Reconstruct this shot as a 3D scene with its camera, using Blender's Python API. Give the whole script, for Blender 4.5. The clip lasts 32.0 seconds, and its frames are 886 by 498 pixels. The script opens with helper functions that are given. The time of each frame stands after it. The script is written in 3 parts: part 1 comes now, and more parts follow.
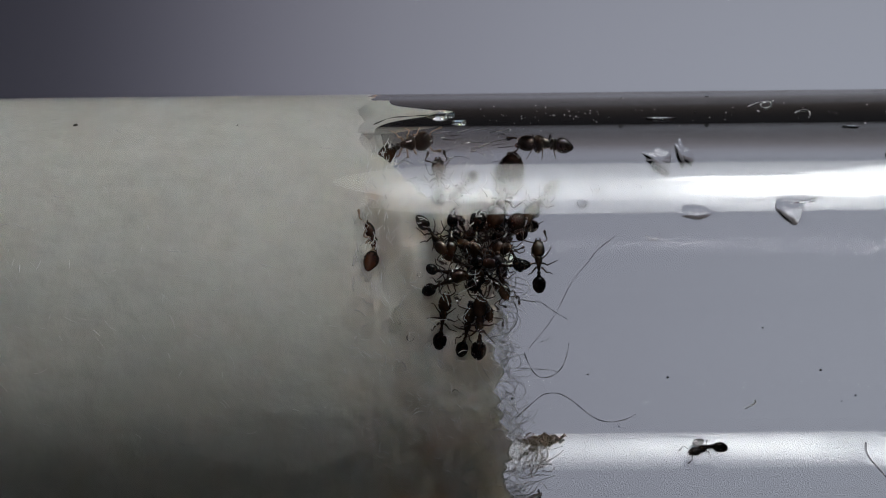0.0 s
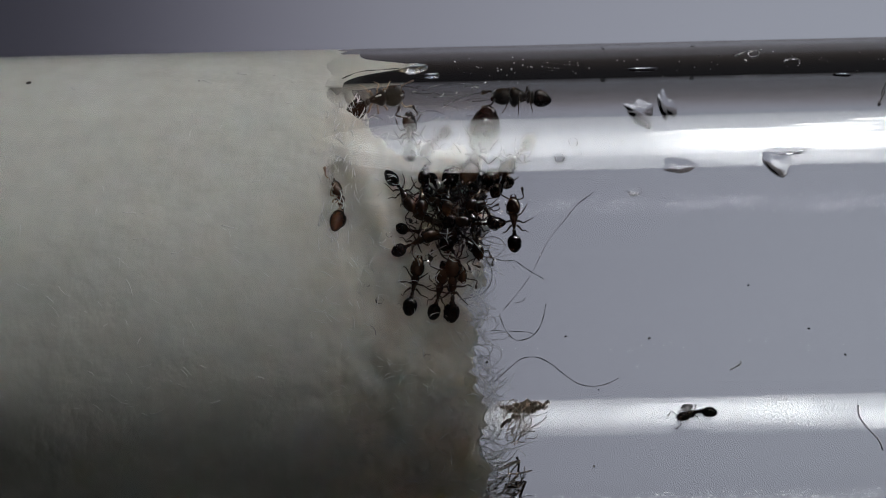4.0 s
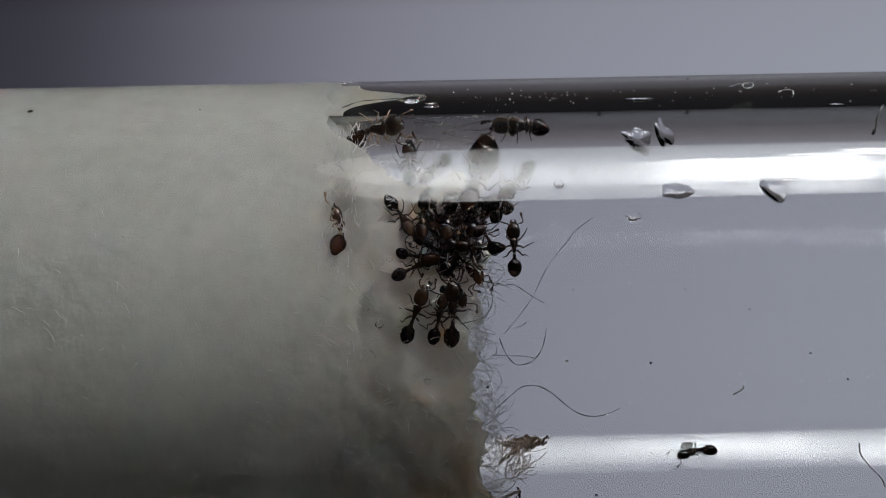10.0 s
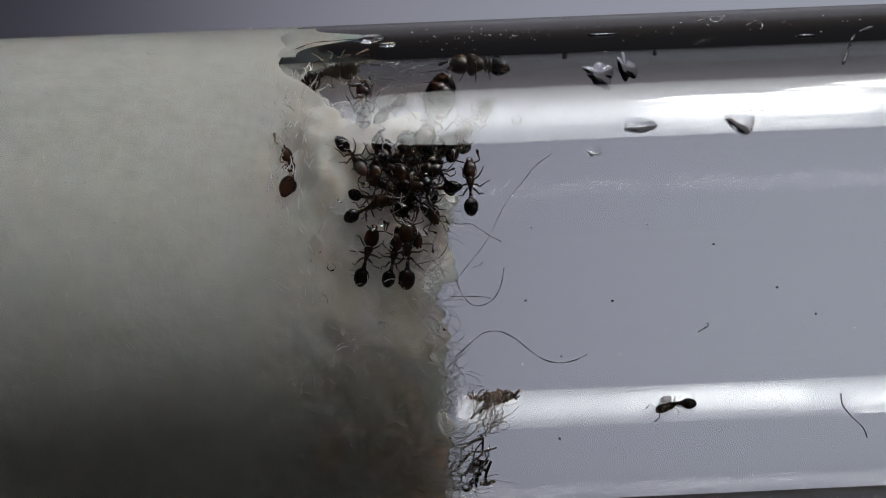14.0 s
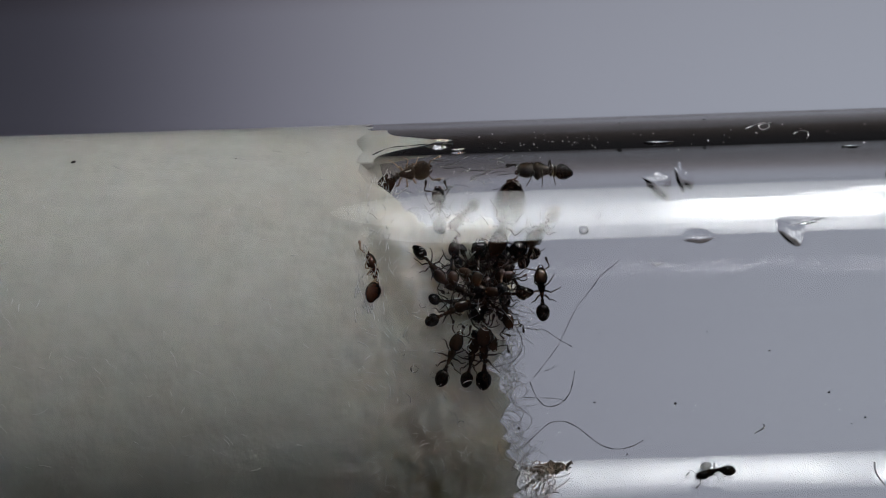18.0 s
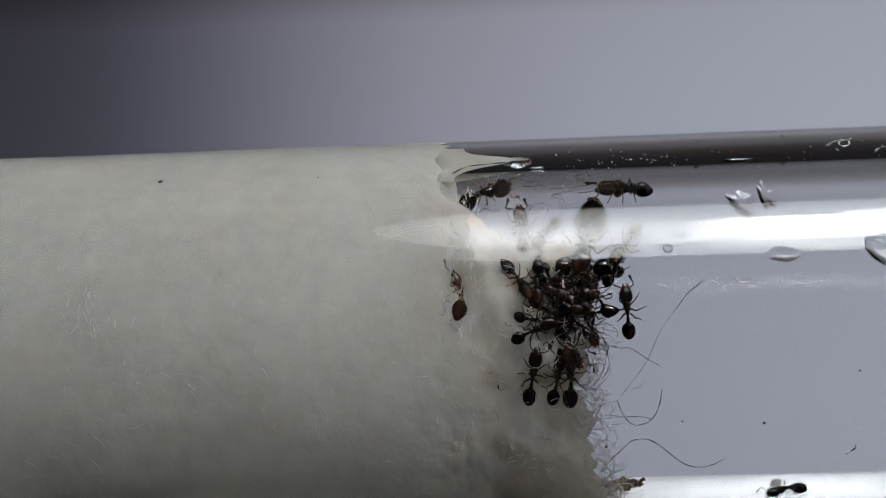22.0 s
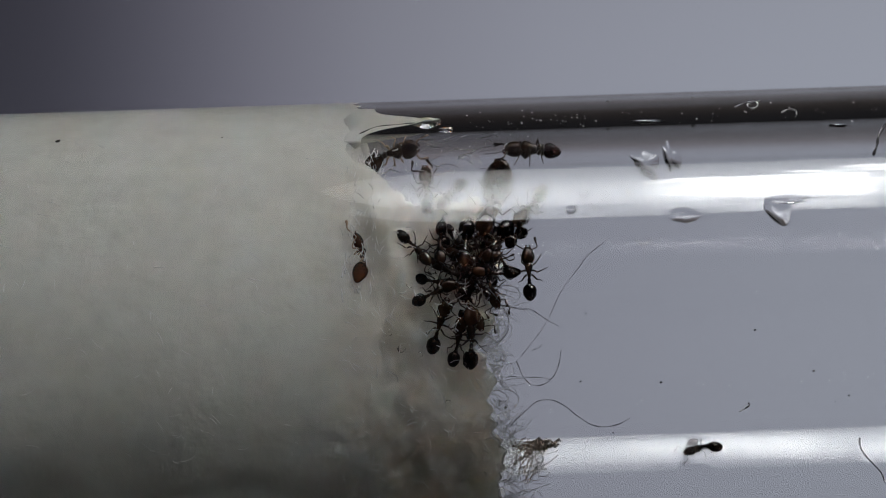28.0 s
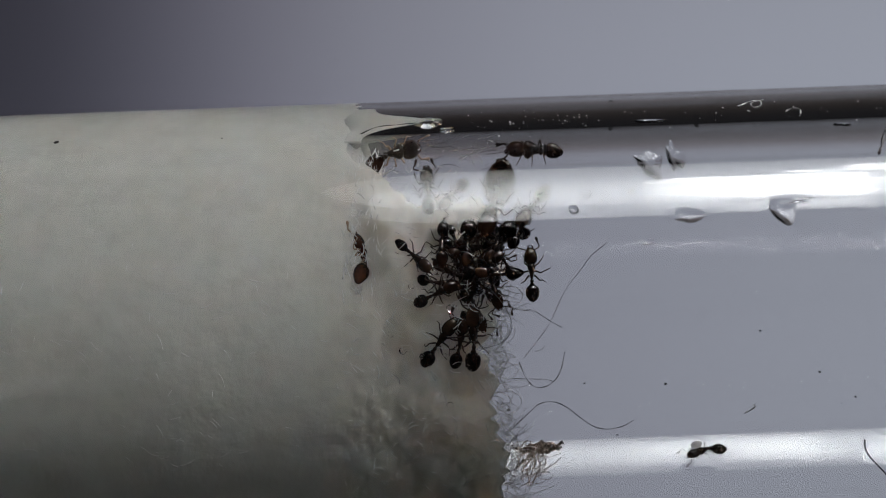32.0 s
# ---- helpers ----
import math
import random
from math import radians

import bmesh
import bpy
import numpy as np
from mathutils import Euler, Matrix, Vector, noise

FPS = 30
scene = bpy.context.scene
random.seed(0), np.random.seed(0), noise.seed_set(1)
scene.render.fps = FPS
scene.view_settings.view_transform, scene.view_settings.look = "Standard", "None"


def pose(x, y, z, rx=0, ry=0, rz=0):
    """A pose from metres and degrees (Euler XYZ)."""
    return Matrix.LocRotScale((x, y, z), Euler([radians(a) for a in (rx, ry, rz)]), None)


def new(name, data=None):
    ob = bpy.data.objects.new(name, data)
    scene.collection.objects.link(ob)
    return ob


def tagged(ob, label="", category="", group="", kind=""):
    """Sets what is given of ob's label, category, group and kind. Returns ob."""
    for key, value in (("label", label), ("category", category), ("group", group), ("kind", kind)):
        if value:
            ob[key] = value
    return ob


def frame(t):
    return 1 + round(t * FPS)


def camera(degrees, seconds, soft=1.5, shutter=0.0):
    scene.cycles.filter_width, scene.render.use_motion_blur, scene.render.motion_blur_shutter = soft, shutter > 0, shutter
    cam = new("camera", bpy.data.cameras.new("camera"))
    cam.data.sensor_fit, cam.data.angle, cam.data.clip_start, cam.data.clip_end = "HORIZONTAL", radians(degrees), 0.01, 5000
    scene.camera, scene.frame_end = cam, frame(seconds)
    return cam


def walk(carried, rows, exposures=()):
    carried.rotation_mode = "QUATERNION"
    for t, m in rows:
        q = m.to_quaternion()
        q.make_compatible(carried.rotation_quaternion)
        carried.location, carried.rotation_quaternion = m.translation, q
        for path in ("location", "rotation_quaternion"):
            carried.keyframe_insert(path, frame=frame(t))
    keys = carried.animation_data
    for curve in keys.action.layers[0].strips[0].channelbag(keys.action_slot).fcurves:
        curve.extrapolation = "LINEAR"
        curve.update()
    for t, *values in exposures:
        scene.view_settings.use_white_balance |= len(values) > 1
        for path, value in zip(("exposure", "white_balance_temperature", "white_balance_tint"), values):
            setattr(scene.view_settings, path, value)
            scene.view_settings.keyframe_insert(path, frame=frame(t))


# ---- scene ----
PATH = [
    (0, -0.000151, -0.034471, 0.004237, 89.362, 0.562, 0.444),
    (0.5, 0.000114, -0.034203, 0.004350, 88.843, 0.649, 0.253),
    (1, 0.000279, -0.034068, 0.004046, 89.303, 0.701, 0.379),
    (1.5, 0.000368, -0.034482, 0.004160, 90.190, 0.838, 0.032),
    (2, 0.000892, -0.033906, 0.002774, 90.653, 0.920, 0.316),
    (2.5, 0.000384, -0.033163, 0.002014, 90.140, 0.886, 0.621),
    (3, 0.000077, -0.033399, 0.003408, 88.745, 1.017, 0.508),
    (3.5, 0.000600, -0.033236, 0.003662, 87.514, 1.128, 0.387),
    (5.5, 0.000627, -0.033299, 0.004267, 88.161, 1.519, -0.775),
    (6, 0.000936, -0.033284, 0.003616, 89.037, 1.399, -1.201),
    (6.5, 0.000742, -0.033841, 0.004507, 89.446, 1.561, -0.497),
    (7, 0.000975, -0.033458, 0.003977, 89.644, 1.666, -0.963),
    (7.5, 0.000815, -0.033601, 0.004044, 89.780, 1.444, -0.054),
    (8, 0.000691, -0.033258, 0.003357, 90.105, 1.532, 0.135),
    (8.5, 0.001223, -0.033185, 0.003478, 89.754, 1.443, -1.067),
    (9, 0.000990, -0.033048, 0.003336, 89.617, 1.518, -0.882),
    (9.5, 0.000975, -0.032895, 0.002719, 90.380, 1.407, -0.749),
    (10, 0.000366, -0.033224, 0.002884, 91.245, 1.197, -0.278),
    (10.5, 0.001555, -0.032873, 0.002488, 90.633, 1.305, -1.276),
    (11, 0.000936, -0.033099, 0.002449, 90.756, 1.255, 0.038),
    (11.5, 0.001308, -0.032810, 0.002131, 91.141, 1.299, -1.382),
    (12, 0.000852, -0.033005, 0.002408, 90.703, 1.561, -0.138),
    (12.5, 0.000745, -0.033052, 0.002406, 90.766, 1.785, 0.782),
    (13, 0.001464, -0.032862, 0.002082, 90.684, 1.833, -0.153),
    (13.5, 0.000775, -0.033138, 0.002043, 90.582, 1.898, 1.304),
    (14, 0.001606, -0.032401, 0.001675, 90.008, 2.349, -0.295),
    (14.5, 0.000432, -0.033074, 0.002130, 90.679, 1.639, 1.303),
    (16.5, -0.000473, -0.033839, 0.003713, 89.707, 1.988, 1.190),
    (17, 0.000204, -0.033691, 0.003324, 90.053, 1.681, 0.080),
    (17.5, 0.000261, -0.034262, 0.004549, 91.049, 2.115, 0.550),
    (18, -0.000281, -0.034321, 0.004419, 90.957, 1.859, 0.281),
    (18.5, -0.000378, -0.034525, 0.004573, 91.237, 1.850, 0.760),
    (19, -0.001119, -0.034684, 0.004754, 91.017, 1.904, 1.405),
    (19.5, -0.000411, -0.034321, 0.004394, 90.895, 1.942, 0.615),
    (20, -0.001008, -0.034319, 0.004544, 90.435, 1.942, 1.292),
    (20.5, -0.001234, -0.034288, 0.004591, 90.215, 1.904, 1.443),
    (21, -0.000717, -0.033996, 0.004415, 90.108, 1.894, 0.885),
    (21.5, -0.000899, -0.034295, 0.005027, 90.426, 1.875, 0.892),
    (22, -0.001889, -0.034651, 0.004779, 91.588, 1.804, 2.489),
    (22.5, -0.001423, -0.034359, 0.005076, 90.270, 1.766, 1.557),
    (23, -0.000715, -0.034198, 0.004773, 90.438, 1.760, 1.334),
    (23.5, -0.000447, -0.034520, 0.005353, 91.602, 1.972, 0.444),
    (24, -0.000766, -0.034437, 0.005168, 90.422, 2.038, 0.630),
    (24.5, -0.000666, -0.034249, 0.004595, 88.925, 2.005, 0.530),
    (25, -0.000351, -0.034746, 0.004989, 88.971, 2.105, -0.184),
    (25.5, -0.000979, -0.034030, 0.004138, 88.538, 2.118, 0.311),
    (26, -0.001142, -0.033672, 0.004042, 87.903, 2.026, 0.488),
    (26.5, -0.000197, -0.034293, 0.004941, 88.351, 2.020, -0.142),
    (28.5, -0.000093, -0.034279, 0.004357, 89.360, 1.929, -0.188),
    (29, -0.000328, -0.034245, 0.004256, 89.455, 2.142, 0.001),
    (29.5, -0.000564, -0.033936, 0.004618, 89.850, 2.085, 0.063),
    (30, -0.000125, -0.034442, 0.004838, 90.229, 1.895, -0.542),
    (30.5, -0.000290, -0.034165, 0.004565, 89.787, 1.955, -0.076),
    (31, -0.000261, -0.034010, 0.004353, 90.159, 2.024, -0.207),
    (31.5, 0.000194, -0.034054, 0.004332, 89.647, 2.020, -0.501),
    (32, -0.000134, -0.034043, 0.004466, 89.515, 2.084, -0.154),
]


def camera_row(t, x, y, z, rx, ry, rz):
    return t, pose(x, y, z, rx, ry, rz)


cam = camera(55, 32.0, soft=1.0)
EXPOSURES = [(0.0, -0.06), (9.0, -0.04), (12.0, 0.0), (14.0, 0.06), (17.0, 0.0), (19.0, 0.05), (21.0, 0.1), (22.0, 0.18), (23.0, 0.14), (24.0, 0.07), (25.0, 0.03), (26.0, -0.05), (32.0, -0.05)]
walk(cam, [camera_row(*row) for row in PATH], EXPOSURES)

MM = 0.001
R_OUT, R_IN = 10.0, 8.75          # glass tube, millimetres

# ---- world and light ----
world = bpy.data.worlds.new("world")
scene.world = world
world.use_nodes = True
world.node_tree.nodes["Background"].inputs["Color"].default_value = (0.55, 0.58, 0.68, 1)
world.node_tree.nodes["Background"].inputs["Strength"].default_value = 0.002


# ---- materials ----
def material(name):
    m = bpy.data.materials.new(name)
    m.use_nodes = True
    return m, m.node_tree, m.node_tree.nodes["Principled BSDF"]


def mottled(name, dark, light, scale, rough=0.6, bump=0.2, fine=6.0, metal=0.0, dist=0.00005):
    """A surface whose colour wanders between two tones at two scales, with fine relief."""
    m, tree, shader = material(name)
    n, link = tree.nodes, tree.links
    where = n.new("ShaderNodeTexCoord")
    big, small = n.new("ShaderNodeTexNoise"), n.new("ShaderNodeTexNoise")
    for node, s, detail in ((big, scale, 3), (small, scale * fine, 5)):
        node.inputs["Scale"].default_value, node.inputs["Detail"].default_value = s, detail
        link.new(where.outputs["Object"], node.inputs["Vector"])
    mix = n.new("ShaderNodeMath")
    mix.operation, mix.inputs[1].default_value = "MULTIPLY_ADD", 0.4
    link.new(small.outputs["Fac"], mix.inputs[0])
    half = n.new("ShaderNodeMath")
    half.operation, half.inputs[1].default_value = "MULTIPLY", 0.6
    link.new(big.outputs["Fac"], half.inputs[0])
    link.new(half.outputs[0], mix.inputs[2])
    ramp = n.new("ShaderNodeValToRGB")
    ramp.color_ramp.elements[0].position, ramp.color_ramp.elements[1].position = 0.3, 0.7
    ramp.color_ramp.elements[0].color, ramp.color_ramp.elements[1].color = (*dark, 1), (*light, 1)
    link.new(mix.outputs[0], ramp.inputs[0])
    link.new(ramp.outputs[0], shader.inputs["Base Color"])
    shader.inputs["Roughness"].default_value, shader.inputs["Metallic"].default_value = rough, metal
    if bump:
        b = n.new("ShaderNodeBump")
        b.inputs["Strength"].default_value, b.inputs["Distance"].default_value = bump, dist
        link.new(small.outputs["Fac"], b.inputs["Height"])
        link.new(b.outputs[0], shader.inputs["Normal"])
    return m


def clear(name, ior, rough=0.0, tint=(1, 1, 1)):
    m, tree, shader = material(name)
    shader.inputs["Transmission Weight"].default_value = 1.0
    shader.inputs["IOR"].default_value, shader.inputs["Roughness"].default_value = ior, rough
    shader.inputs["Base Color"].default_value = (*tint, 1)
    return m


def glowing(name, colour, strength):
    m, tree, shader = material(name)
    shader.inputs["Base Color"].default_value = (0.8, 0.8, 0.8, 1)
    shader.inputs["Emission Color"].default_value = (*colour, 1)
    shader.inputs["Emission Strength"].default_value = strength
    return m


def fading(name, colour, strength):
    """A light panel that dims towards its tapered end."""
    m = glowing(name, colour, strength)
    n, link = m.node_tree.nodes, m.node_tree.links
    where, parts, span = n.new("ShaderNodeTexCoord"), n.new("ShaderNodeSeparateXYZ"), n.new("ShaderNodeMapRange")
    link.new(where.outputs["Object"], parts.inputs[0])
    link.new(parts.outputs["X"], span.inputs["Value"])
    span.interpolation_type = "SMOOTHSTEP"
    span.inputs["From Min"].default_value, span.inputs["From Max"].default_value = -0.021, 0.006
    span.inputs["To Min"].default_value, span.inputs["To Max"].default_value = 0.2 * strength, strength
    across, fade, times = n.new("ShaderNodeMapRange"), n.new("ShaderNodeValToRGB"), n.new("ShaderNodeMath")
    link.new(parts.outputs["Y"], across.inputs["Value"])
    across.inputs["From Min"].default_value, across.inputs["From Max"].default_value = -0.0725, -0.0128
    link.new(across.outputs[0], fade.inputs[0])
    fade.color_ramp.interpolation = "B_SPLINE"
    while len(fade.color_ramp.elements) < 4:
        fade.color_ramp.elements.new(0.5)
    for e, (at, v) in zip(fade.color_ramp.elements, ((0.17, 0.5), (0.38, 0.8), (0.75, 0.98), (1.0, 0.12))):
        e.position, e.color = at, (v, v, v, 1)
    times.operation = "MULTIPLY"
    link.new(span.outputs[0], times.inputs[0])
    link.new(fade.outputs[0], times.inputs[1])
    link.new(times.outputs[0], n["Principled BSDF"].inputs["Emission Strength"])
    return m


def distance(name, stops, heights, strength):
    """A far, plain backdrop that glows; its light and dark are painted as ramps."""
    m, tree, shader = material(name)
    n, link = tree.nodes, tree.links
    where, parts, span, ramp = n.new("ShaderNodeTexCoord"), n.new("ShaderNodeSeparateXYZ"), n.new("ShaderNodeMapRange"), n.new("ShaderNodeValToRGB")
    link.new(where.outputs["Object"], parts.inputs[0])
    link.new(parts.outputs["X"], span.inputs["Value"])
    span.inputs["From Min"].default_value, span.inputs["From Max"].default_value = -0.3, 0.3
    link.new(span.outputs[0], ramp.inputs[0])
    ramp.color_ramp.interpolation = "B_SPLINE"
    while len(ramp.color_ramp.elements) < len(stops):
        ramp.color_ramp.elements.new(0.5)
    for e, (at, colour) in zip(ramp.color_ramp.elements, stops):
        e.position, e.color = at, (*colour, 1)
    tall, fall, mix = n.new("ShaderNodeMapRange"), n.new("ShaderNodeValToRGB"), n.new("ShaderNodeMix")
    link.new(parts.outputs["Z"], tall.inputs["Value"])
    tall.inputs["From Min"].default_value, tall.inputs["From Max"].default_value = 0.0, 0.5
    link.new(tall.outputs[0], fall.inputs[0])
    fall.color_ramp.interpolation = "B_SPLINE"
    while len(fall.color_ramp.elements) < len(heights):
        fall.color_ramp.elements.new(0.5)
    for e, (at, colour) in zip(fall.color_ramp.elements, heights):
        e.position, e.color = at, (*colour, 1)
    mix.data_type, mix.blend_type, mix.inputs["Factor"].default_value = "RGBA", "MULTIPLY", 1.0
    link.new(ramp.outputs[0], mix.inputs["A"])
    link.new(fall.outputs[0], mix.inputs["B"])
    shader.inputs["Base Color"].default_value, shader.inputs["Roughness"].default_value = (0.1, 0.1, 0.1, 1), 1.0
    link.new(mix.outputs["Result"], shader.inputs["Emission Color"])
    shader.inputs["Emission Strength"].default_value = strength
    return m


GLASS = clear("glass", 1.5)
WATER = clear("water", 1.33, 0.03)
DROP = clear("thin_water", 1.12, 0.03)
DIFFUSER = fading("diffuser", (0.975, 1.0, 1.005), 6.7)
LED = glowing("led", (0.97, 1.0, 1.0), 22.0)
# Strength of an added, unseen fill light for the cotton.
FILL_GLOW = glowing("fill_panel", (0.97, 1.0, 1.0), 195.0)
PLASTIC = mottled("lamp_plastic", (0.03, 0.03, 0.035), (0.05, 0.05, 0.055), 60, 0.4, 0.1)
WOOD = mottled("dark_brown_wood", (0.035, 0.020, 0.010), (0.075, 0.045, 0.022), 90, 0.5, 0.3)
# Brightness put into the glow colour: dark at one side, dark above.
BACK = distance("painted_glow", [(0.06, (0.026, 0.026, 0.036)), (0.17, (0.036, 0.036, 0.05)), (0.26, (0.075, 0.075, 0.1)), (0.35, (0.14, 0.14, 0.178)),
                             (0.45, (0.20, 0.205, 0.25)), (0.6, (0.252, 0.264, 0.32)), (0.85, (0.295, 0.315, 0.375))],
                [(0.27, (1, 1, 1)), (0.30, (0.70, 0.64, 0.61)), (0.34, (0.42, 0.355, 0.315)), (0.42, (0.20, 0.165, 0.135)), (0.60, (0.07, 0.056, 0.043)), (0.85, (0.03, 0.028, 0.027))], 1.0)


def cotton_material():
    """Cream cotton that turns grey and slick where water has soaked in, past the end of the dry part."""
    m = mottled("cotton", (0.67, 0.653, 0.612), (0.81, 0.793, 0.752), 420, 0.95, 0.4, 4, dist=0.00014)
    n, link = m.node_tree.nodes, m.node_tree.links
    shader = n["Principled BSDF"]
    where, parts, soak, wob, add = (n.new("ShaderNodeTexCoord"), n.new("ShaderNodeSeparateXYZ"), n.new("ShaderNodeMapRange"),
                                    n.new("ShaderNodeTexNoise"), n.new("ShaderNodeMath"))
    link.new(where.outputs["Object"], parts.inputs[0])
    link.new(where.outputs["Object"], wob.inputs["Vector"])
    wob.inputs["Scale"].default_value, wob.inputs["Detail"].default_value = 700, 4
    add.operation, add.inputs[1].default_value = "MULTIPLY_ADD", 0.0016
    link.new(wob.outputs["Fac"], add.inputs[0])
    link.new(parts.outputs["X"], add.inputs[2])
    link.new(add.outputs[0], soak.inputs["Value"])
    soak.inputs["From Min"].default_value, soak.inputs["From Max"].default_value = -0.0034, -0.0006
    tint = n.new("ShaderNodeMix")
    tint.data_type, tint.blend_type = "RGBA", "MULTIPLY"
    tint.inputs["B"].default_value = (0.93, 0.88, 0.845, 1)
    link.new(soak.outputs[0], tint.inputs["Factor"])
    link.new(shader.inputs["Base Color"].links[0].from_socket, tint.inputs["A"])
    link.new(tint.outputs["Result"], shader.inputs["Base Color"])
    slick = n.new("ShaderNodeMapRange")
    link.new(soak.outputs[0], slick.inputs["Value"])
    slick.inputs["To Min"].default_value, slick.inputs["To Max"].default_value = 0.95, 0.42
    link.new(slick.outputs[0], shader.inputs["Roughness"])
    milky = n.new("ShaderNodeMapRange")
    link.new(soak.outputs[0], milky.inputs["Value"])
    milky.inputs["To Min"].default_value, milky.inputs["To Max"].default_value = 0.1, 0.6
    link.new(milky.outputs[0], shader.inputs["Subsurface Weight"])
    shader.inputs["Subsurface Radius"].default_value = (1.3, 1.05, 0.85)
    shader.inputs["Subsurface Scale"].default_value = 0.0012
    return m


COTTON = cotton_material()
FIBRE = mottled("cotton_fibre", (0.82, 0.80, 0.79), (0.93, 0.91, 0.91), 900, 0.2, 0)
# Near-white, for strips that stand in for glints.
GLINT = mottled("glint_white", (0.84, 0.83, 0.82), (0.93, 0.92, 0.92), 900, 0.3, 0)
GLINT.node_tree.nodes["Principled BSDF"].inputs["Specular IOR Level"].default_value = 1.0
GREY = mottled("mauve_fibre", (0.24, 0.22, 0.24), (0.4, 0.37, 0.4), 900, 0.3, 0)
HAIR = mottled("grey_fibre", (0.13, 0.122, 0.128), (0.24, 0.225, 0.232), 900, 0.4, 0)
CHITIN = mottled("black_brown_chitin", (0.011, 0.0055, 0.0035), (0.038, 0.018, 0.011), 2500, 0.13, 0.2, 5, dist=0.00001)
BROWN = mottled("dark_brown_chitin", (0.020, 0.009, 0.0048), (0.076, 0.033, 0.0155), 2500, 0.22, 0.3, 5, dist=0.00001)
AMBER = mottled("amber_chitin", (0.026, 0.007, 0.0028), (0.08, 0.022, 0.008), 2500, 0.2, 0.15, 5, dist=0.00001)
TAWNY = mottled("tawny_chitin", (0.022, 0.011, 0.005), (0.07, 0.035, 0.015), 2500, 0.3, 0.2, 5, dist=0.00001)
LEGS = mottled("leg_chitin", (0.028, 0.014, 0.009), (0.07, 0.034, 0.02), 2500, 0.35, 0)
PALE = mottled("pale_leg_chitin", (0.30, 0.19, 0.12), (0.5, 0.36, 0.26), 2500, 0.35, 0)
DIRT = mottled("dirt", (0.03, 0.027, 0.025), (0.09, 0.075, 0.068), 4000, 0.8, 0.3)
STRAW = mottled("pale_straw", (0.26, 0.20, 0.16), (0.46, 0.37, 0.31), 1200, 0.6, 0.3)
HUSK = mottled("brown_husk", (0.22, 0.15, 0.115), (0.46, 0.35, 0.28), 1200, 0.7, 0.5)


# ---- mesh helpers ----
def part(name, bm, mat, parent=None, label="", smooth=True):
    data = bpy.data.meshes.new(name)
    bm.to_mesh(data)
    bm.free()
    data.materials.append(mat)
    if smooth:
        for p in data.polygons:
            p.use_smooth = True
    ob = new(name, data)
    if parent:
        ob.parent = parent
    return tagged(ob, label)


def sheet(bm, rings, closed=True, caps=False):
    """Joins rings of points into a skin."""
    rows = [[bm.verts.new(Vector(p) * MM) for p in ring] for ring in rings]
    count = len(rows[0])
    for a, b in zip(rows, rows[1:]):
        for i in range(count if closed else count - 1):
            j = (i + 1) % count
            bm.faces.new((a[i], a[j], b[j], b[i]))
    if caps:
        bm.faces.new(rows[0][::-1])
        bm.faces.new(rows[-1])
    return rows


def polar(x, a, r):
    """A point of the tube's space: a degrees up from the side that faces the camera, r from the axis."""
    return Vector((x, -r * math.cos(radians(a)), r * math.sin(radians(a))))


def rod(bm, points, radii, sides=6):
    """A round rod through points, millimetres."""
    pts = [Vector(p) for p in points]
    if not hasattr(radii, "__len__"):
        radii = [radii] * len(pts)
    rings, side = [], None
    for i, p in enumerate(pts):
        way = (pts[min(i + 1, len(pts) - 1)] - pts[max(i - 1, 0)]).normalized()
        if side is None:
            side = way.orthogonal().normalized()
        side = (side - way * side.dot(way)).normalized()
        up = way.cross(side)
        rings.append([p + (side * math.cos(k * math.tau / sides) + up * math.sin(k * math.tau / sides)) * radii[i]
                      for k in range(sides)])
    sheet(bm, rings, caps=True)


def curve_points(points, steps=6):
    """A smooth line through points."""
    pts = [Vector(p) for p in points]
    pts = [pts[0] * 2 - pts[1]] + pts + [pts[-1] * 2 - pts[-2]]
    out = []
    for a, b, c, d in zip(pts, pts[1:], pts[2:], pts[3:]):
        for k in range(steps):
            s = k / steps
            out.append(0.5 * (2 * b + (c - a) * s + (2 * a - 5 * b + 4 * c - d) * s * s + (3 * b - a - 3 * c + d) * s ** 3))
    return out + [pts[-2]]


def body(bm, centre, length, width, height, profile, way=(1, 0, 0), rings=10, sides=14):
    """A rounded body along way; profile gives the radius, 0 to 1, along it."""
    way = Vector(way).normalized()
    side = Vector((0, 0, 1)).cross(way).normalized()
    up = way.cross(side)
    out = []
    for i in range(rings + 1):
        s = 0.5 - 0.5 * math.cos(math.pi * i / rings)
        k = max(profile(s), 0.02)
        c = Vector(centre) + way * (s - 0.5) * length
        out.append([c + side * math.cos(j * math.tau / sides) * k * width / 2 + up * math.sin(j * math.tau / sides) * k * height / 2
                    for j in range(sides)])
    sheet(bm, out, caps=True)


def egg(front=0.5):
    power = math.log(0.5) / math.log(front)
    return lambda s: math.sqrt(max(0.0, 1 - (2 * s ** power - 1) ** 2))


def box(bm, x0, x1, y0, y1, z0, z1, bevel=0.0):
    made = bmesh.ops.create_cube(bm, size=1.0)["verts"]
    for v in made:
        v.co = Vector(((x0, x1)[v.co.x > 0], (y0, y1)[v.co.y > 0], (z0, z1)[v.co.z > 0])) * MM
    if bevel:
        edges = list({e for v in made for e in v.link_edges})
        bmesh.ops.bevel(bm, geom=edges, offset=bevel * MM, segments=2, affect="EDGES")


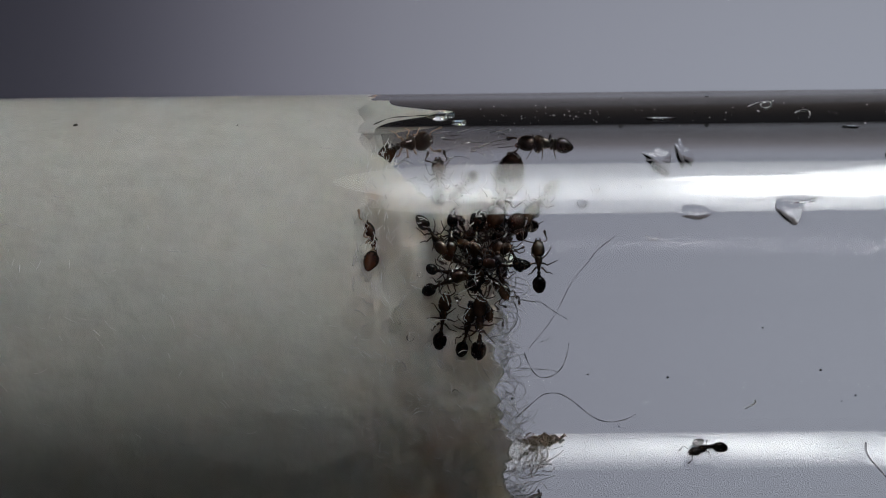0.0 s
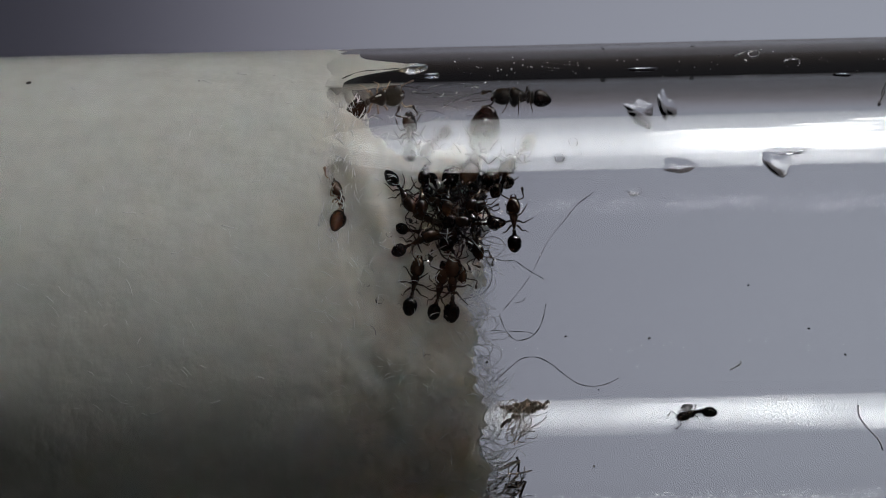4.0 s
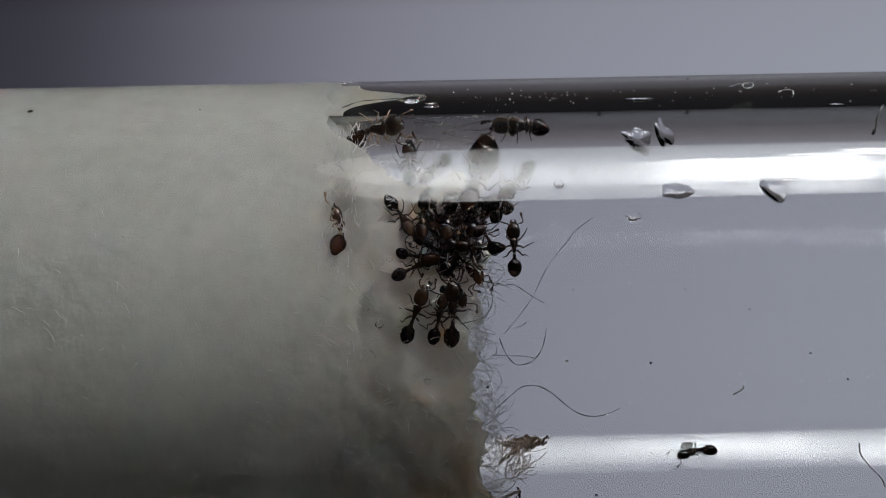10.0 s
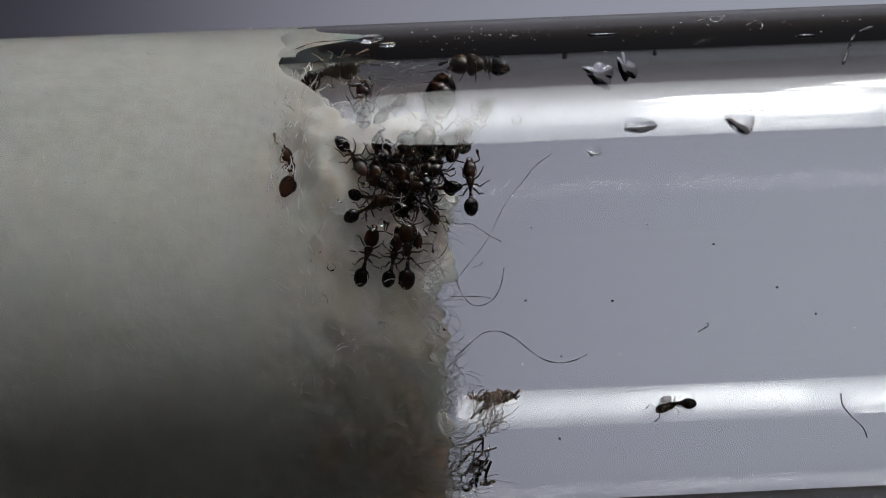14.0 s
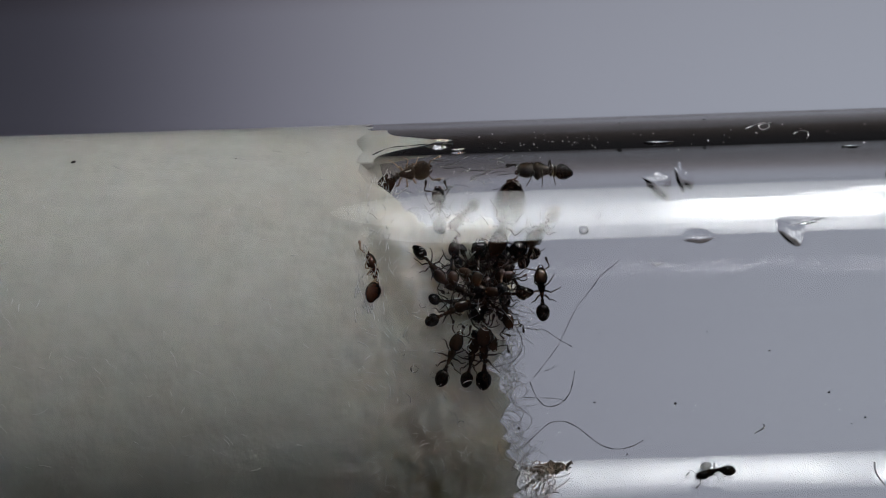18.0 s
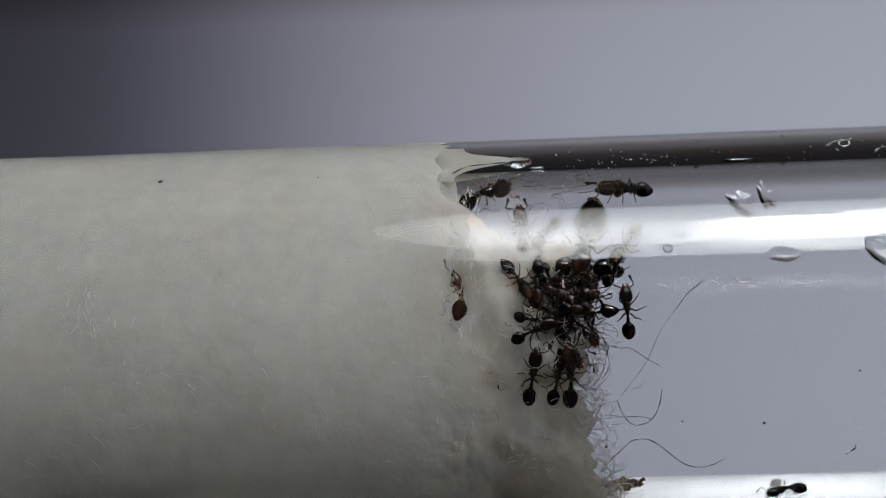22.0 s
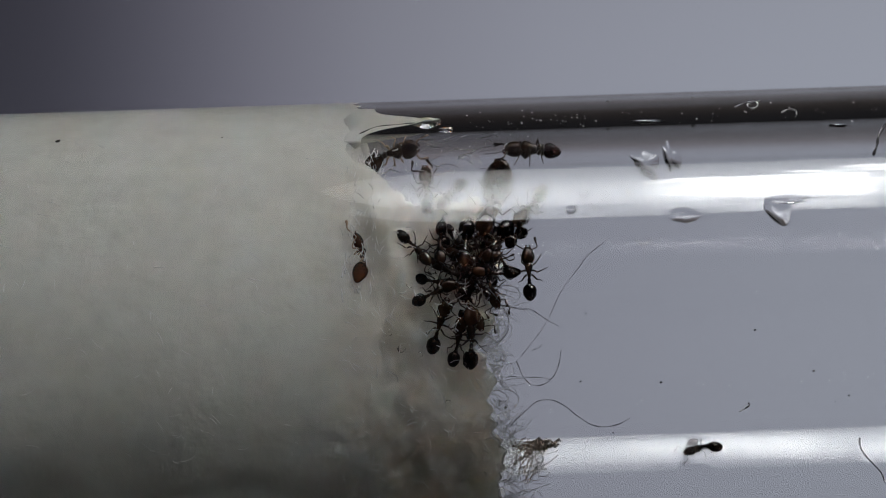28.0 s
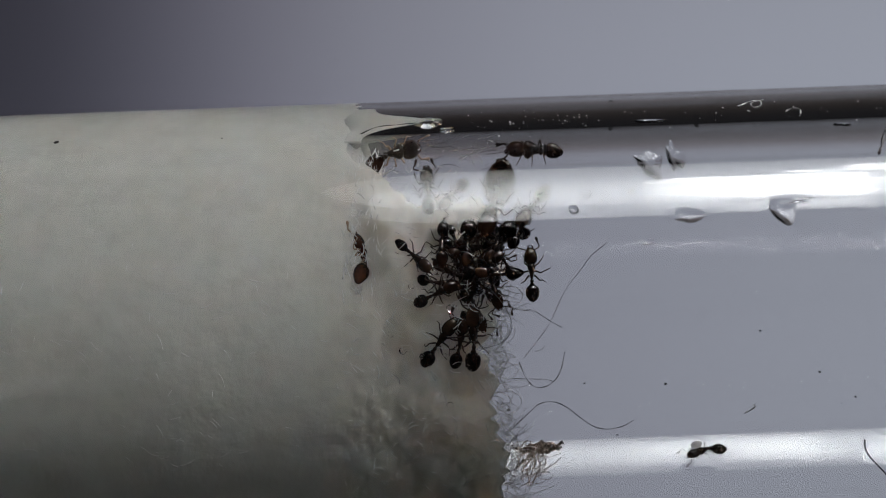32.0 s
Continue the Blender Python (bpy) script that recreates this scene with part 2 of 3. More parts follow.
# ---- ledge, table and backdrop ----
def build_setting():
    bm = bmesh.new()
    box(bm, -160, 160, -2.5, 2.5, -450, -10, 0.5)
    tagged(part("wooden_ledge", bm, WOOD, smooth=False), "dark brown wooden board standing under the tube", "board", kind="structure")
    bm = bmesh.new()
    box(bm, -900, 900, -900, 520, -480, -450, 2)
    tagged(part("tabletop", bm, WOOD, smooth=False), "dark brown wooden tabletop", "table", kind="structure")
    # Glows by its material, with the grading painted into the emission.
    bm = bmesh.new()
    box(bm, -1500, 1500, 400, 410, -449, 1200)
    tagged(part("backdrop", bm, BACK, smooth=False), "plain glowing backdrop, its light-to-dark grading painted in", "wall", kind="structure")


# ---- the lamp over the tube ----
def build_lamp():
    root = new("desk_lamp")
    tagged(root, "black desk lamp with a long white light panel over the tube", "lamp")
    slope = radians(74)
    out = Vector((0, -math.cos(slope), math.sin(slope)))
    up = Vector((0, math.sin(slope), math.cos(slope)))
    centre = Vector((0, -8.1, 5.75)) + out * 125

    def panel(x, u, lift=0.0):
        return centre + Vector((x, 0, 0)) + up * u + out * lift

    def strip(x0, x1, low, high, mid, nose, lift, thick):
        """A flat tongue with a tapered nose towards the cotton."""
        bm = bmesh.new()
        lows, highs = [], []
        for i in range(13):
            s = i / 12
            k = math.sin(s * math.pi / 2) ** 0.8
            x = x0 + nose * s ** 1.3
            lows.append((x, mid + (low - mid) * k))
            highs.append((x, mid + (high - mid) * k))
        lows.append((x1, low))
        highs.append((x1, high))
        ring = [(x, u) for x, u in lows] + [(x, u) for x, u in highs[:0:-1]]
        sheet(bm, [[panel(x, u, lift) for x, u in ring], [panel(x, u, lift + thick) for x, u in ring]], caps=True)
        return bm

    part("diffuser", strip(-21, 120, -14, 31, 11, 26, 0, 2), DIFFUSER, root, "white glowing diffuser", smooth=False)
    for start, low, high in ((50, -10, -8), (38, -6, -4.3), (42, -3.6, -1.6), (37, 1, 2.6), (45, 3.2, 5.5), (36, 7.6, 9.4), (41, 10.1, 12.5), (62, 15, 17), (72, 19.5, 22)):
        part("led_row", strip(start, 68 + start * 0.2, low, high, (low + high) / 2, 4, -0.6, 0.5), LED, root, "bright row of lights", smooth=False)
    # Added fill, placed past the reflected stretch to brighten the cotton.
    part("fill_panel", strip(86, 118, 10, 31, 20, 4, -0.6, 0.5), FILL_GLOW, root, "added fill panel, unseen in the reflection, that brightens the cotton", smooth=False)
    part("housing", strip(-24, 124, -23, 34, 11, 28, 2.2, 10), PLASTIC, root, smooth=False)
    bm = bmesh.new()
    rod(bm, curve_points([panel(124, 0, 8), (170, -30, 130), (200, 40, 100), (215, 80, -160), (210, 90, -444)]), 5, 12)
    part("arm", bm, PLASTIC, root)
    bm = bmesh.new()
    sheet(bm, [[(210 + r * math.cos(k * math.tau / 48), 90 + r * math.sin(k * math.tau / 48), z) for k in range(48)]
               for r, z in ((48, -449.9), (50, -448), (50, -444), (46, -442), (8, -441))], caps=True)
    part("base", bm, PLASTIC, root)


# ---- the glass tube ----
def build_tube():
    root = new("test_tube")
    tagged(root, "clear glass test tube lying on its side, with water spots", "test tube")
    bm = bmesh.new()
    line = [(95, R_OUT), (94.9, R_OUT), (94, R_OUT), (-78, R_OUT), (-79.9, R_OUT), (-80, R_OUT)]
    line += [(-80 - R_OUT * math.sin(radians(w)), R_OUT * math.cos(radians(w))) for w in (30, 60, 80)] + [(-80 - R_OUT, 0.01)]
    inner = [(-80 - R_IN * math.sin(radians(w)), R_IN * math.cos(radians(w))) for w in (80, 60, 30)]
    line2 = [(-80 - R_IN, 0.01)] + inner + [(-80, R_IN), (-79.9, R_IN), (-78, R_IN), (94, R_IN), (94.9, R_IN), (95, R_IN)]
    n = 256

    def ring(x, r):
        return [(x, -r * math.cos(k * math.tau / n), r * math.sin(k * math.tau / n)) for k in range(n)]

    rows = sheet(bm, [ring(x, r) for x, r in line])
    rows2 = sheet(bm, [ring(x, r) for x, r in line2])
    for i in range(n):
        j = (i + 1) % n
        bm.faces.new((rows2[-1][i], rows2[-1][j], rows[0][j], rows[0][i]))
    bmesh.ops.recalc_face_normals(bm, faces=bm.faces)
    part("glass_wall", bm, GLASS, root, "clear glass")
    bm = bmesh.new()
    sheet(bm, [[(95.9 + 0.9 * math.cos(w), -(r0 + 0.9 * math.sin(w)) * math.cos(k * math.tau / 96), (r0 + 0.9 * math.sin(w)) * math.sin(k * math.tau / 96))
                for k in range(96)] for r0 in (9.4,) for w in [radians(30 * q) for q in range(13)]])
    part("rim", bm, GLASS, root, "rounded glass lip")
    return root


# ---- cotton ----
def rough(x, a, scale, seed=0):
    p = polar(x, a, R_IN) * scale
    return noise.noise(p + Vector((seed * 7.3, seed * 3.1, seed)))


def contact_end(a):
    """Where the dry cotton ends along the tube, by the angle up from the front."""
    return -2.7 + (0.22 if a > 5 else 0.7) * noise.noise(Vector((a * 0.07, 3.1, 0))) + 0.12 * noise.noise(Vector((a * 0.31, 1.7, 0))) + max(0, a - 55) * 0.025 - 0.65 * math.exp(-((a - 28) / 6) ** 2) + 2.0 * math.exp(-((a - 66) / 3.6) ** 2)


def wet_end(a):
    """Where the wet cotton ends."""
    low = max(0, min(1, (2 - a) / 30))
    return (1.62 + 0.35 * low + 0.4 * noise.noise(Vector((a * 0.08, 9.4, 0))) + 0.28 * noise.noise(Vector((a * 0.33, 4.4, 0)))
            + min(0.5, max(0, a - 30) * 0.03))


def ease(k):
    k = max(0, min(1, k))
    return k * k * (3 - 2 * k)


def recess(x, a):
    """How far the wet cotton lies behind the glass: it leaves room where the ants sit, and else touches in patches."""
    nest = ease((x + 2.2 + 0.9 * rough(x, a, 0.8, 9)) / 1.6) * ease((a + 9 + 9 * rough(x, a, 0.7, 10)) / 15)
    lone = math.exp(-((x + 2.45) / 0.55) ** 2 - ((a - 27.5) / 7) ** 4)
    high = ease((a - 30) / 8) * ease((x + 2.6 + 1.0 * ease((a - 46) / 6)) / 1.2)
    return -0.05 + 0.41 * max(nest, lone, high) + 0.45 * math.exp(-((x - 0.9) / 1.3) ** 2 - ((a - 26) / 10) ** 2)


def wet_radius(x, a):
    lumps = 0.07 * rough(x, a, 0.8, 1) + 0.055 * rough(x, a, 1.9, 2) + 0.045 * rough(x, a, 5, 3)
    return min(R_IN + 0.09, R_IN - recess(x, a) + lumps)


def dry_radius(x, a):
    """Pressed on the glass."""
    return R_IN + 0.07 + 0.025 * rough(x, a, 1.1)


def wad_radius(x, a):
    """The cotton fills the glass up to its dry end and then falls back."""
    dry = dry_radius(x, a)
    k = max(0, min(1, (x - contact_end(a) + 1.6 + 1.2 * rough(x, a, 0.9, 8)) / 2.8))
    k = k * k * (3 - 2 * k)
    return dry + (wet_radius(x, a) - dry) * k - 4.5 * hollow(x, a)


def hollow(x, a):
    """The hole in the upper side of the wet end, 0 to 1."""
    brim = 40.0 + 8 * max(0, -1.1 - x) + 2.0 * noise.noise(Vector((x * 0.9, 5.5, 0))) + 2.0 * noise.noise(Vector((x * 2.4, 1.2, a * 0.05))) + 1.5 * noise.noise(Vector((x * 6.0, 3.4, a * 0.1)))
    k = max(0, min(1, (a - brim) / 16)) * max(0, min(1, (150 - a) / 20)) * max(0, min(1, (x + 3.3 - 0.6 * noise.noise(Vector((a * 0.2, 7.7, 0))) - 0.4 * noise.noise(Vector((a * 0.55, 2.7, x)))) / 2.8))
    return k * k * (3 - 2 * k)


def build_cotton():
    root = new("cotton_plug")
    tagged(root, "damp white cotton plug stuffed in the glass tube", "cotton plug")
    n = 360
    angles = np.linspace(-180, 180, n, endpoint=False)
    bm = bmesh.new()
    rings = []
    for x in [-70, -50, -35] + [-30 + 0.4 * i for i in range(24)] + [-20.4 + 0.2 * i for i in range(81)]:
        rings.append([polar(x, a, dry_radius(x, a)) for a in angles])
    steps = 72
    for i in range(steps):
        s = i / (steps - 1)
        ring = []
        for a in angles:
            fray = 0.3 + 0.3 * noise.noise(Vector((a * 0.22, 2.2, 0))) + 0.3 * noise.noise(Vector((a * 0.7, 6.2, 0)))
            x = -4.2 + (wet_end(a) - fray * (a < 28) + 4.2) * min(1, s / 0.9)
            r = wad_radius(x, a)
            under = 2.4 * hollow(x, a) * max(0, min(1, (0.4 - x) / 2))
            r -= 0.22 * max(0, min(1, (x - wet_end(a) + 0.7) / 0.7)) * (0.5 + 1.4 * rough(x, a, 3.0, 5))
            if s > 0.9:
                k = (s - 0.9) / 0.1
                r *= 1 - 0.8 * k ** 3
                p = polar(0, a, r)
                x += -1.3 * k * k + 0.3 * k * noise.noise(Vector((1.3, p.y * 0.8, p.z * 0.8))) + 0.2 * k * noise.noise(Vector((4.3, p.y * 2.5, p.z * 2.5)))
            ring.append(polar(x - under, a, r))
        rings.append(ring)
    sheet(bm, rings, caps=True)
    part("wadding", bm, COTTON, root, "creamy cotton, grey and soaked at its end")
    bm = bmesh.new()
    rows = []
    for i in range(41):
        a = 57 + i * 0.45
        end = max(-2.9, contact_end(a) - 0.1)
        rows.append([polar(-3.4 + (end + 3.4) * u, a, R_IN + d) for u, d in ((0, 0.03), (0.3, 0.06), (0.7, 0.065), (0.95, 0.05), (1, 0.02), (0.9, -0.08), (0.5, -0.2), (0, -0.25))])
    sheet(bm, rows, caps=True)
    bmesh.ops.recalc_face_normals(bm, faces=bm.faces)
    part("cotton_tongue", bm, COTTON, root, "thin tongue of wet cotton stuck to the glass")
    rng = random.Random(5)

    def strand(bm, x, a, r, heading, length, curl, thick, lift=0.0, sides=3, steps=7):
        """A curly fibre that lies round the inside of the glass."""
        pts = []
        for k in range(steps):
            pts.append(polar(x, a, min(r, R_IN + 0.16)))
            x += math.cos(heading) * length / steps
            a += math.degrees(math.sin(heading) * length / steps / R_IN)
            heading += curl / steps * rng.uniform(0.5, 1.5)
            r += lift / steps
        rod(bm, pts, [thick * (1 - 0.5 * k / (steps - 1)) for k in range(steps)], sides)

    bm = bmesh.new()
    for k in range(220):
        x, a = rng.uniform(-3.2, 2.0), rng.uniform(-45, 62)
        if x > wet_end(a):
            continue
        strand(bm, x, a, wad_radius(x, a) + rng.uniform(-0.02, 0.05), rng.uniform(0, math.tau), rng.uniform(0.08, 0.4), rng.uniform(-1.6, 1.6), rng.uniform(0.006, 0.014))
    # Thick white strokes, drawn as the glints where the dry cotton ends.
    for k in range(80):
        x, a = rng.gauss(-2.6, 0.35), rng.uniform(16, 52)
        strand(bm, x, a, R_IN + 0.06 + 0.06 * (x < -2.9), rng.uniform(1.0, 2.1), rng.uniform(0.1, 0.5), rng.uniform(-1.5, 1.5), rng.uniform(0.012, 0.034))
    for k in range(60):
        x, a = rng.uniform(-1.5, 2.2), rng.uniform(30, 56)
        strand(bm, x, a, R_IN - 0.02, rng.uniform(0, math.tau), rng.uniform(0.06, 0.25), rng.uniform(-1, 1), rng.uniform(0.012, 0.026))
    rim = 0
    while rim < 140:
        x, a = rng.uniform(-3.0, 1.2), rng.uniform(32, 60)
        if 0.01 < hollow(x, a) < 0.6:
            strand(bm, x, a, wad_radius(x, a) + 0.03, rng.uniform(0, math.tau), rng.uniform(0.1, 0.6), rng.uniform(-2, 2), rng.uniform(0.008, 0.022), rng.uniform(0, 0.3))
            rim += 1
    for k in range(9):
        x, a = rng.uniform(-0.6, 1.6), rng.uniform(50, 62)
        strand(bm, x, a, R_IN - 0.1, rng.uniform(-0.2, 1.2), rng.uniform(0.4, 1.2), rng.uniform(-1, 1), rng.uniform(0.012, 0.02))
    for k in range(190):
        x, a = rng.uniform(-2.9, 2.1), rng.uniform(-42, 20)
        if x > wet_end(a) + 0.2:
            continue
        strand(bm, x, a, max(wad_radius(x, a) + 0.02, R_IN + rng.uniform(-0.12, 0.08)), rng.uniform(0, math.tau), rng.uniform(0.12, 0.5), rng.uniform(-2, 2), rng.uniform(0.006, 0.012), steps=6)
    # More white strokes in place of glints on the soaked cotton.
    for k in range(240):
        x, a = rng.uniform(-3.3, 2.2), rng.uniform(-40, 34)
        knot = noise.noise(Vector((x * 0.9, a * 0.13, 8.8)))
        if x > wet_end(a) or knot < -0.05:
            continue
        strand(bm, x, a, max(wad_radius(x, a) + 0.02, R_IN + rng.uniform(-0.06, 0.08)), rng.choice((1.0, 1.7, 2.4, -0.4)) + rng.uniform(-0.4, 0.4), rng.uniform(0.1, 0.5), rng.uniform(-1.5, 1.5), rng.uniform(0.010, 0.024), steps=6)
    for k in range(5):
        x, a = rng.uniform(-3.0, 1.8), rng.uniform(-40, 20)
        strand(bm, x, a, R_IN - rng.uniform(0.05, 0.18), rng.uniform(0, math.tau), rng.uniform(0.9, 2.2), rng.uniform(-3, 3), rng.uniform(0.008, 0.013), steps=12)
    tagged(part("wet_fibres_and_glints", bm, FIBRE, root, "tangled wet fibres, with white strokes in place of water glints"), kind="stuff")
    bm = bmesh.new()
    for k in range(300):
        a = rng.uniform(-48, 24)
        x = wet_end(a) + rng.uniform(-0.9, 0.05)
        strand(bm, x, a, R_IN - (rng.uniform(0.05, 1.0) if a < 8 else rng.uniform(0.6, 1.0)), rng.uniform(-1.4, 1.4), rng.uniform(0.4, 1.5), rng.uniform(-4, 4), rng.uniform(0.007, 0.017), rng.uniform(-0.4, 0.2))
    for k in range(130):
        a = rng.uniform(-46, 26)
        strand(bm, wet_end(a) - rng.uniform(0.1, 0.8), a, R_IN - (rng.uniform(0.05, 0.5) if a < 8 else 0.6), rng.uniform(-2.2, 2.2), rng.uniform(0.7, 2.0), rng.uniform(-7, 7), rng.uniform(0.006, 0.013), rng.uniform(-0.2, 0.1), steps=12)
    tagged(part("edge_fibres", bm, FIBRE, root, "loose curly fibres at the end of the plug"), kind="stuff")
    bm = bmesh.new()
    for k in range(18):
        x, a = rng.uniform(-2.3, 1.6), rng.uniform(47, 60)
        strand(bm, x, a, R_IN - rng.uniform(0.05, 0.4), rng.uniform(-0.6, 0.9), rng.uniform(0.3, 1.0), rng.uniform(-2, 2), rng.uniform(0.008, 0.015))
    for k in range(70):
        a = rng.uniform(-46, 24)
        strand(bm, wet_end(a) - 0.2, a, R_IN - (rng.uniform(0.05, 0.6) if a < 8 else 0.65), rng.uniform(-1.3, 1.3), rng.uniform(0.4, 1.3), rng.uniform(-5, 5), rng.uniform(0.006, 0.011), rng.uniform(-0.3, 0.1), steps=9)
    for k in range(40):
        x, a = rng.uniform(-2.8, 1.9), rng.uniform(-40, 3)
        if x < wet_end(a) - 0.1:
            strand(bm, x, a, R_IN - rng.uniform(0.04, 0.2), rng.uniform(0, math.tau), rng.uniform(0.3, 0.9), rng.uniform(-2.5, 2.5), rng.uniform(0.008, 0.018), steps=10)
    tagged(part("edge_hairs", bm, GREY, root, "loose mauve-grey fibres at the end of the plug"), kind="stuff")
    bm = bmesh.new()
    for k in range(150):
        x, a = rng.uniform(-17, -4.4), rng.uniform(-12, 66)
        strand(bm, x, a, R_IN + 0.125, rng.uniform(-1.0, 0.3), rng.uniform(0.1, 0.6), rng.uniform(-1, 1), rng.choice((0.006, 0.009, 0.013, 0.02)))
    for k in range(30):
        x, a = rng.gauss(-14.6, 0.8), rng.gauss(25, 3.5)
        strand(bm, x, a, R_IN + 0.12, rng.uniform(-1.2, 0.1), rng.uniform(0.2, 0.8), rng.uniform(-1.5, 1.5), rng.uniform(0.008, 0.02), sides=5)
    tagged(part("dry_fibres", bm, FIBRE, root, "single glinting fibres against the glass"), kind="stuff")
    bm = bmesh.new()
    lamp, front = Vector((100, -22, 131)), Vector((0, -34, 4))

    def ribbon(x, a, r, length, width, spread):
        """A flat white strip, added as a glint and turned to mirror the lamp."""
        c, n = polar(x, a, r), polar(0, a, 1)
        ways = []
        for end in (lamp, front):
            d = (end - c).normalized()
            t = (d - n * d.dot(n)) / 1.5
            ways.append(t + n * math.sqrt(max(0.0, 1 - t.length_squared)))
        facing = (ways[0] + ways[1] + Vector([rng.gauss(0, spread) for _ in range(3)])).normalized()
        side = facing.cross(n)
        side = side.normalized() if side.length > 1e-4 else Vector((1, 0, 0))
        along = (side * math.cos(rng.gauss(0, 0.5)) + facing.cross(side) * math.sin(rng.gauss(0, 0.5))).normalized()
        along = (along - facing * along.dot(facing)).normalized()
        across = facing.cross(along)
        bow = rng.uniform(-0.35, 0.35) * length
        rows = []
        for i in range(6):
            s = i / 5 - 0.5
            w = width * (0.25 + 0.75 * math.cos(math.pi * s))
            p = c + along * s * length + across * bow * (0.25 - s * s) + facing * 0.01 * noise.noise(Vector((s * 4, x, a)))
            rows.append([p + across * w * u + facing * v for u, v in ((-0.5, 0), (0, 0.2 * w), (0.5, 0), (0, -0.3 * w))])
        sheet(bm, rows, caps=True)

    for k in range(26):
        ribbon(rng.gauss(-14.4, 0.7), rng.gauss(24, 3.2), R_IN + 0.125, rng.uniform(0.1, 0.45), rng.uniform(0.02, 0.05), 0.05)
    for k in range(50):
        ribbon(rng.uniform(-17, -3.6), rng.uniform(-14, 62), R_IN + 0.12, rng.uniform(0.08, 0.35), rng.uniform(0.010, 0.024), 0.05)
    for k in range(50):
        ribbon(rng.gauss(-2.5, 0.3), rng.uniform(15, 52), R_IN + 0.07, rng.uniform(0.08, 0.4), rng.uniform(0.014, 0.036), 0.05)
    for k in range(150):
        x, a = rng.uniform(-3.0, 2.3), rng.uniform(-42, 34)
        if x < wet_end(a) + 0.25 and (a < 4 or x < -1.2 or x > 1.9):
            ribbon(x, a, R_IN + 0.05, rng.uniform(0.05, 0.3), rng.uniform(0.010, 0.032), 0.05)
    bmesh.ops.recalc_face_normals(bm, faces=bm.faces)
    tagged(part("glint_strips", bm, GLINT, root, "flat white strips added as the glints on wet fibres"), kind="stuff")
    return root


def build_bubbles():
    """Round lumps of water and trapped air between the soaked cotton and the glass."""
    rng = random.Random(31)
    spots = [(-1.67, -4.1, 0.30), (-1.70, -15.9, 0.42), (-1.62, -21.3, 0.30), (-2.2, -10.5, 0.22), (-0.9, -11.5, 0.26), (-2.5, 4.0, 0.17), (-1.9, 9.0, 0.14),
             (-0.4, -18.5, 0.34), (0.5, -14.0, 0.24), (-2.4, -20.0, 0.26), (0.3, -24.5, 0.3), (-1.2, -27.5, 0.3), (-0.2, -3.0, 0.16), (1.0, -20.5, 0.2)]
    for k in range(46):
        x, a = rng.uniform(-2.9, 1.7), rng.uniform(-36, 26)
        if x < wet_end(a) - 0.2:
            spots.append((x, a, rng.uniform(0.04, 0.11)))
    for k, (x, a, r) in enumerate(spots):
        bm = bmesh.new()
        bmesh.ops.create_icosphere(bm, subdivisions=3, radius=1)
        flat = Matrix((Vector((1, 0, 0)), Vector((0, math.sin(radians(a)), math.cos(radians(a)))), polar(0, a, 1))).transposed()
        c = polar(x, a, R_IN - 0.02 - 0.55 * r)
        for v in bm.verts:
            q = v.co * r * (1 + 0.28 * noise.noise(v.co * 1.1 + Vector((k * 3.7, 0, 0))))
            v.co = (c + flat @ Vector((q.x * 1.15, q.y, q.z * 0.5))) * MM
        ob = part("water_bubble", bm, WATER)
        ob.visible_shadow = False
        tagged(ob, "clear bubble of water between wet cotton and glass", "bubble", "bubbles in the wet cotton")


# ---- water, specks and loose fibres on the glass ----
def build_drop(x, a, along, around, height, seed, name="water_drop", label="clear water drop clinging to the glass", ragged=0.15, tail=0.0):
    height *= 0.7
    bm = bmesh.new()
    rings = []
    for s in (1.0, 0.96, 0.88, 0.76, 0.62, 0.46, 0.3, 0.12):
        ring = []
        for k in range(40):
            w = k * math.tau / 40
            wob = 1 + ragged * noise.noise(Vector((math.cos(w) * 1.5, math.sin(w) * 1.5, seed)))
            dx, ds = along * s * wob * math.cos(w), around * s * wob * math.sin(w)
            dx *= 1 + tail * math.sin(w)
            ring.append(polar(x + dx, a + math.degrees(ds / R_IN), R_IN + (0.012 + height if a > 56 else -0.032 - height) * (1 - s * s) + (0.01 if a > 56 else 0.02)))
        rings.append(ring)
    sheet(bm, [[polar(x, a, R_IN + (0.009 if a > 56 else 0.021)).lerp(p, 0.02) for p in rings[0]]] + rings, caps=True)
    bmesh.ops.recalc_face_normals(bm, faces=bm.faces)
    ob = part(name, bm, DROP if a < 56 else WATER)
    ob.visible_shadow = False
    return tagged(ob, label, "water drop", "water drops in the tube")


def build_speck(x, a, size, seed):
    bm = bmesh.new()
    bmesh.ops.create_icosphere(bm, subdivisions=2, radius=1)
    c = polar(x, a, R_IN + 0.11 if x < -4 else R_IN - size * 0.3)
    for v in bm.verts:
        k = size * (1 + 0.5 * noise.noise(v.co * 1.3 + Vector((seed, 0, 0))))
        v.co = (c + Vector((v.co.x * k * 1.2, v.co.y * k, v.co.z * k))) * MM
    return tagged(part("speck", bm, DIRT), "tiny dark speck of dirt on the glass", "speck", "specks on the glass")


def build_hair(points, thick, label="thin curved grey fibre lying on the glass", mat=None, name="loose_fibre", category="fibre", group="loose fibres in the tube"):
    bm = bmesh.new()
    pts = curve_points([polar(x, a, R_IN + (0.06 if a > 58 else -0.03)) for x, a in points], 6)
    rod(bm, pts, [thick * (0.75 + 0.35 * math.sin(0.9 * i)) for i in range(len(pts))], 6)
    return tagged(part(name, bm, mat or HAIR), label, category, group)


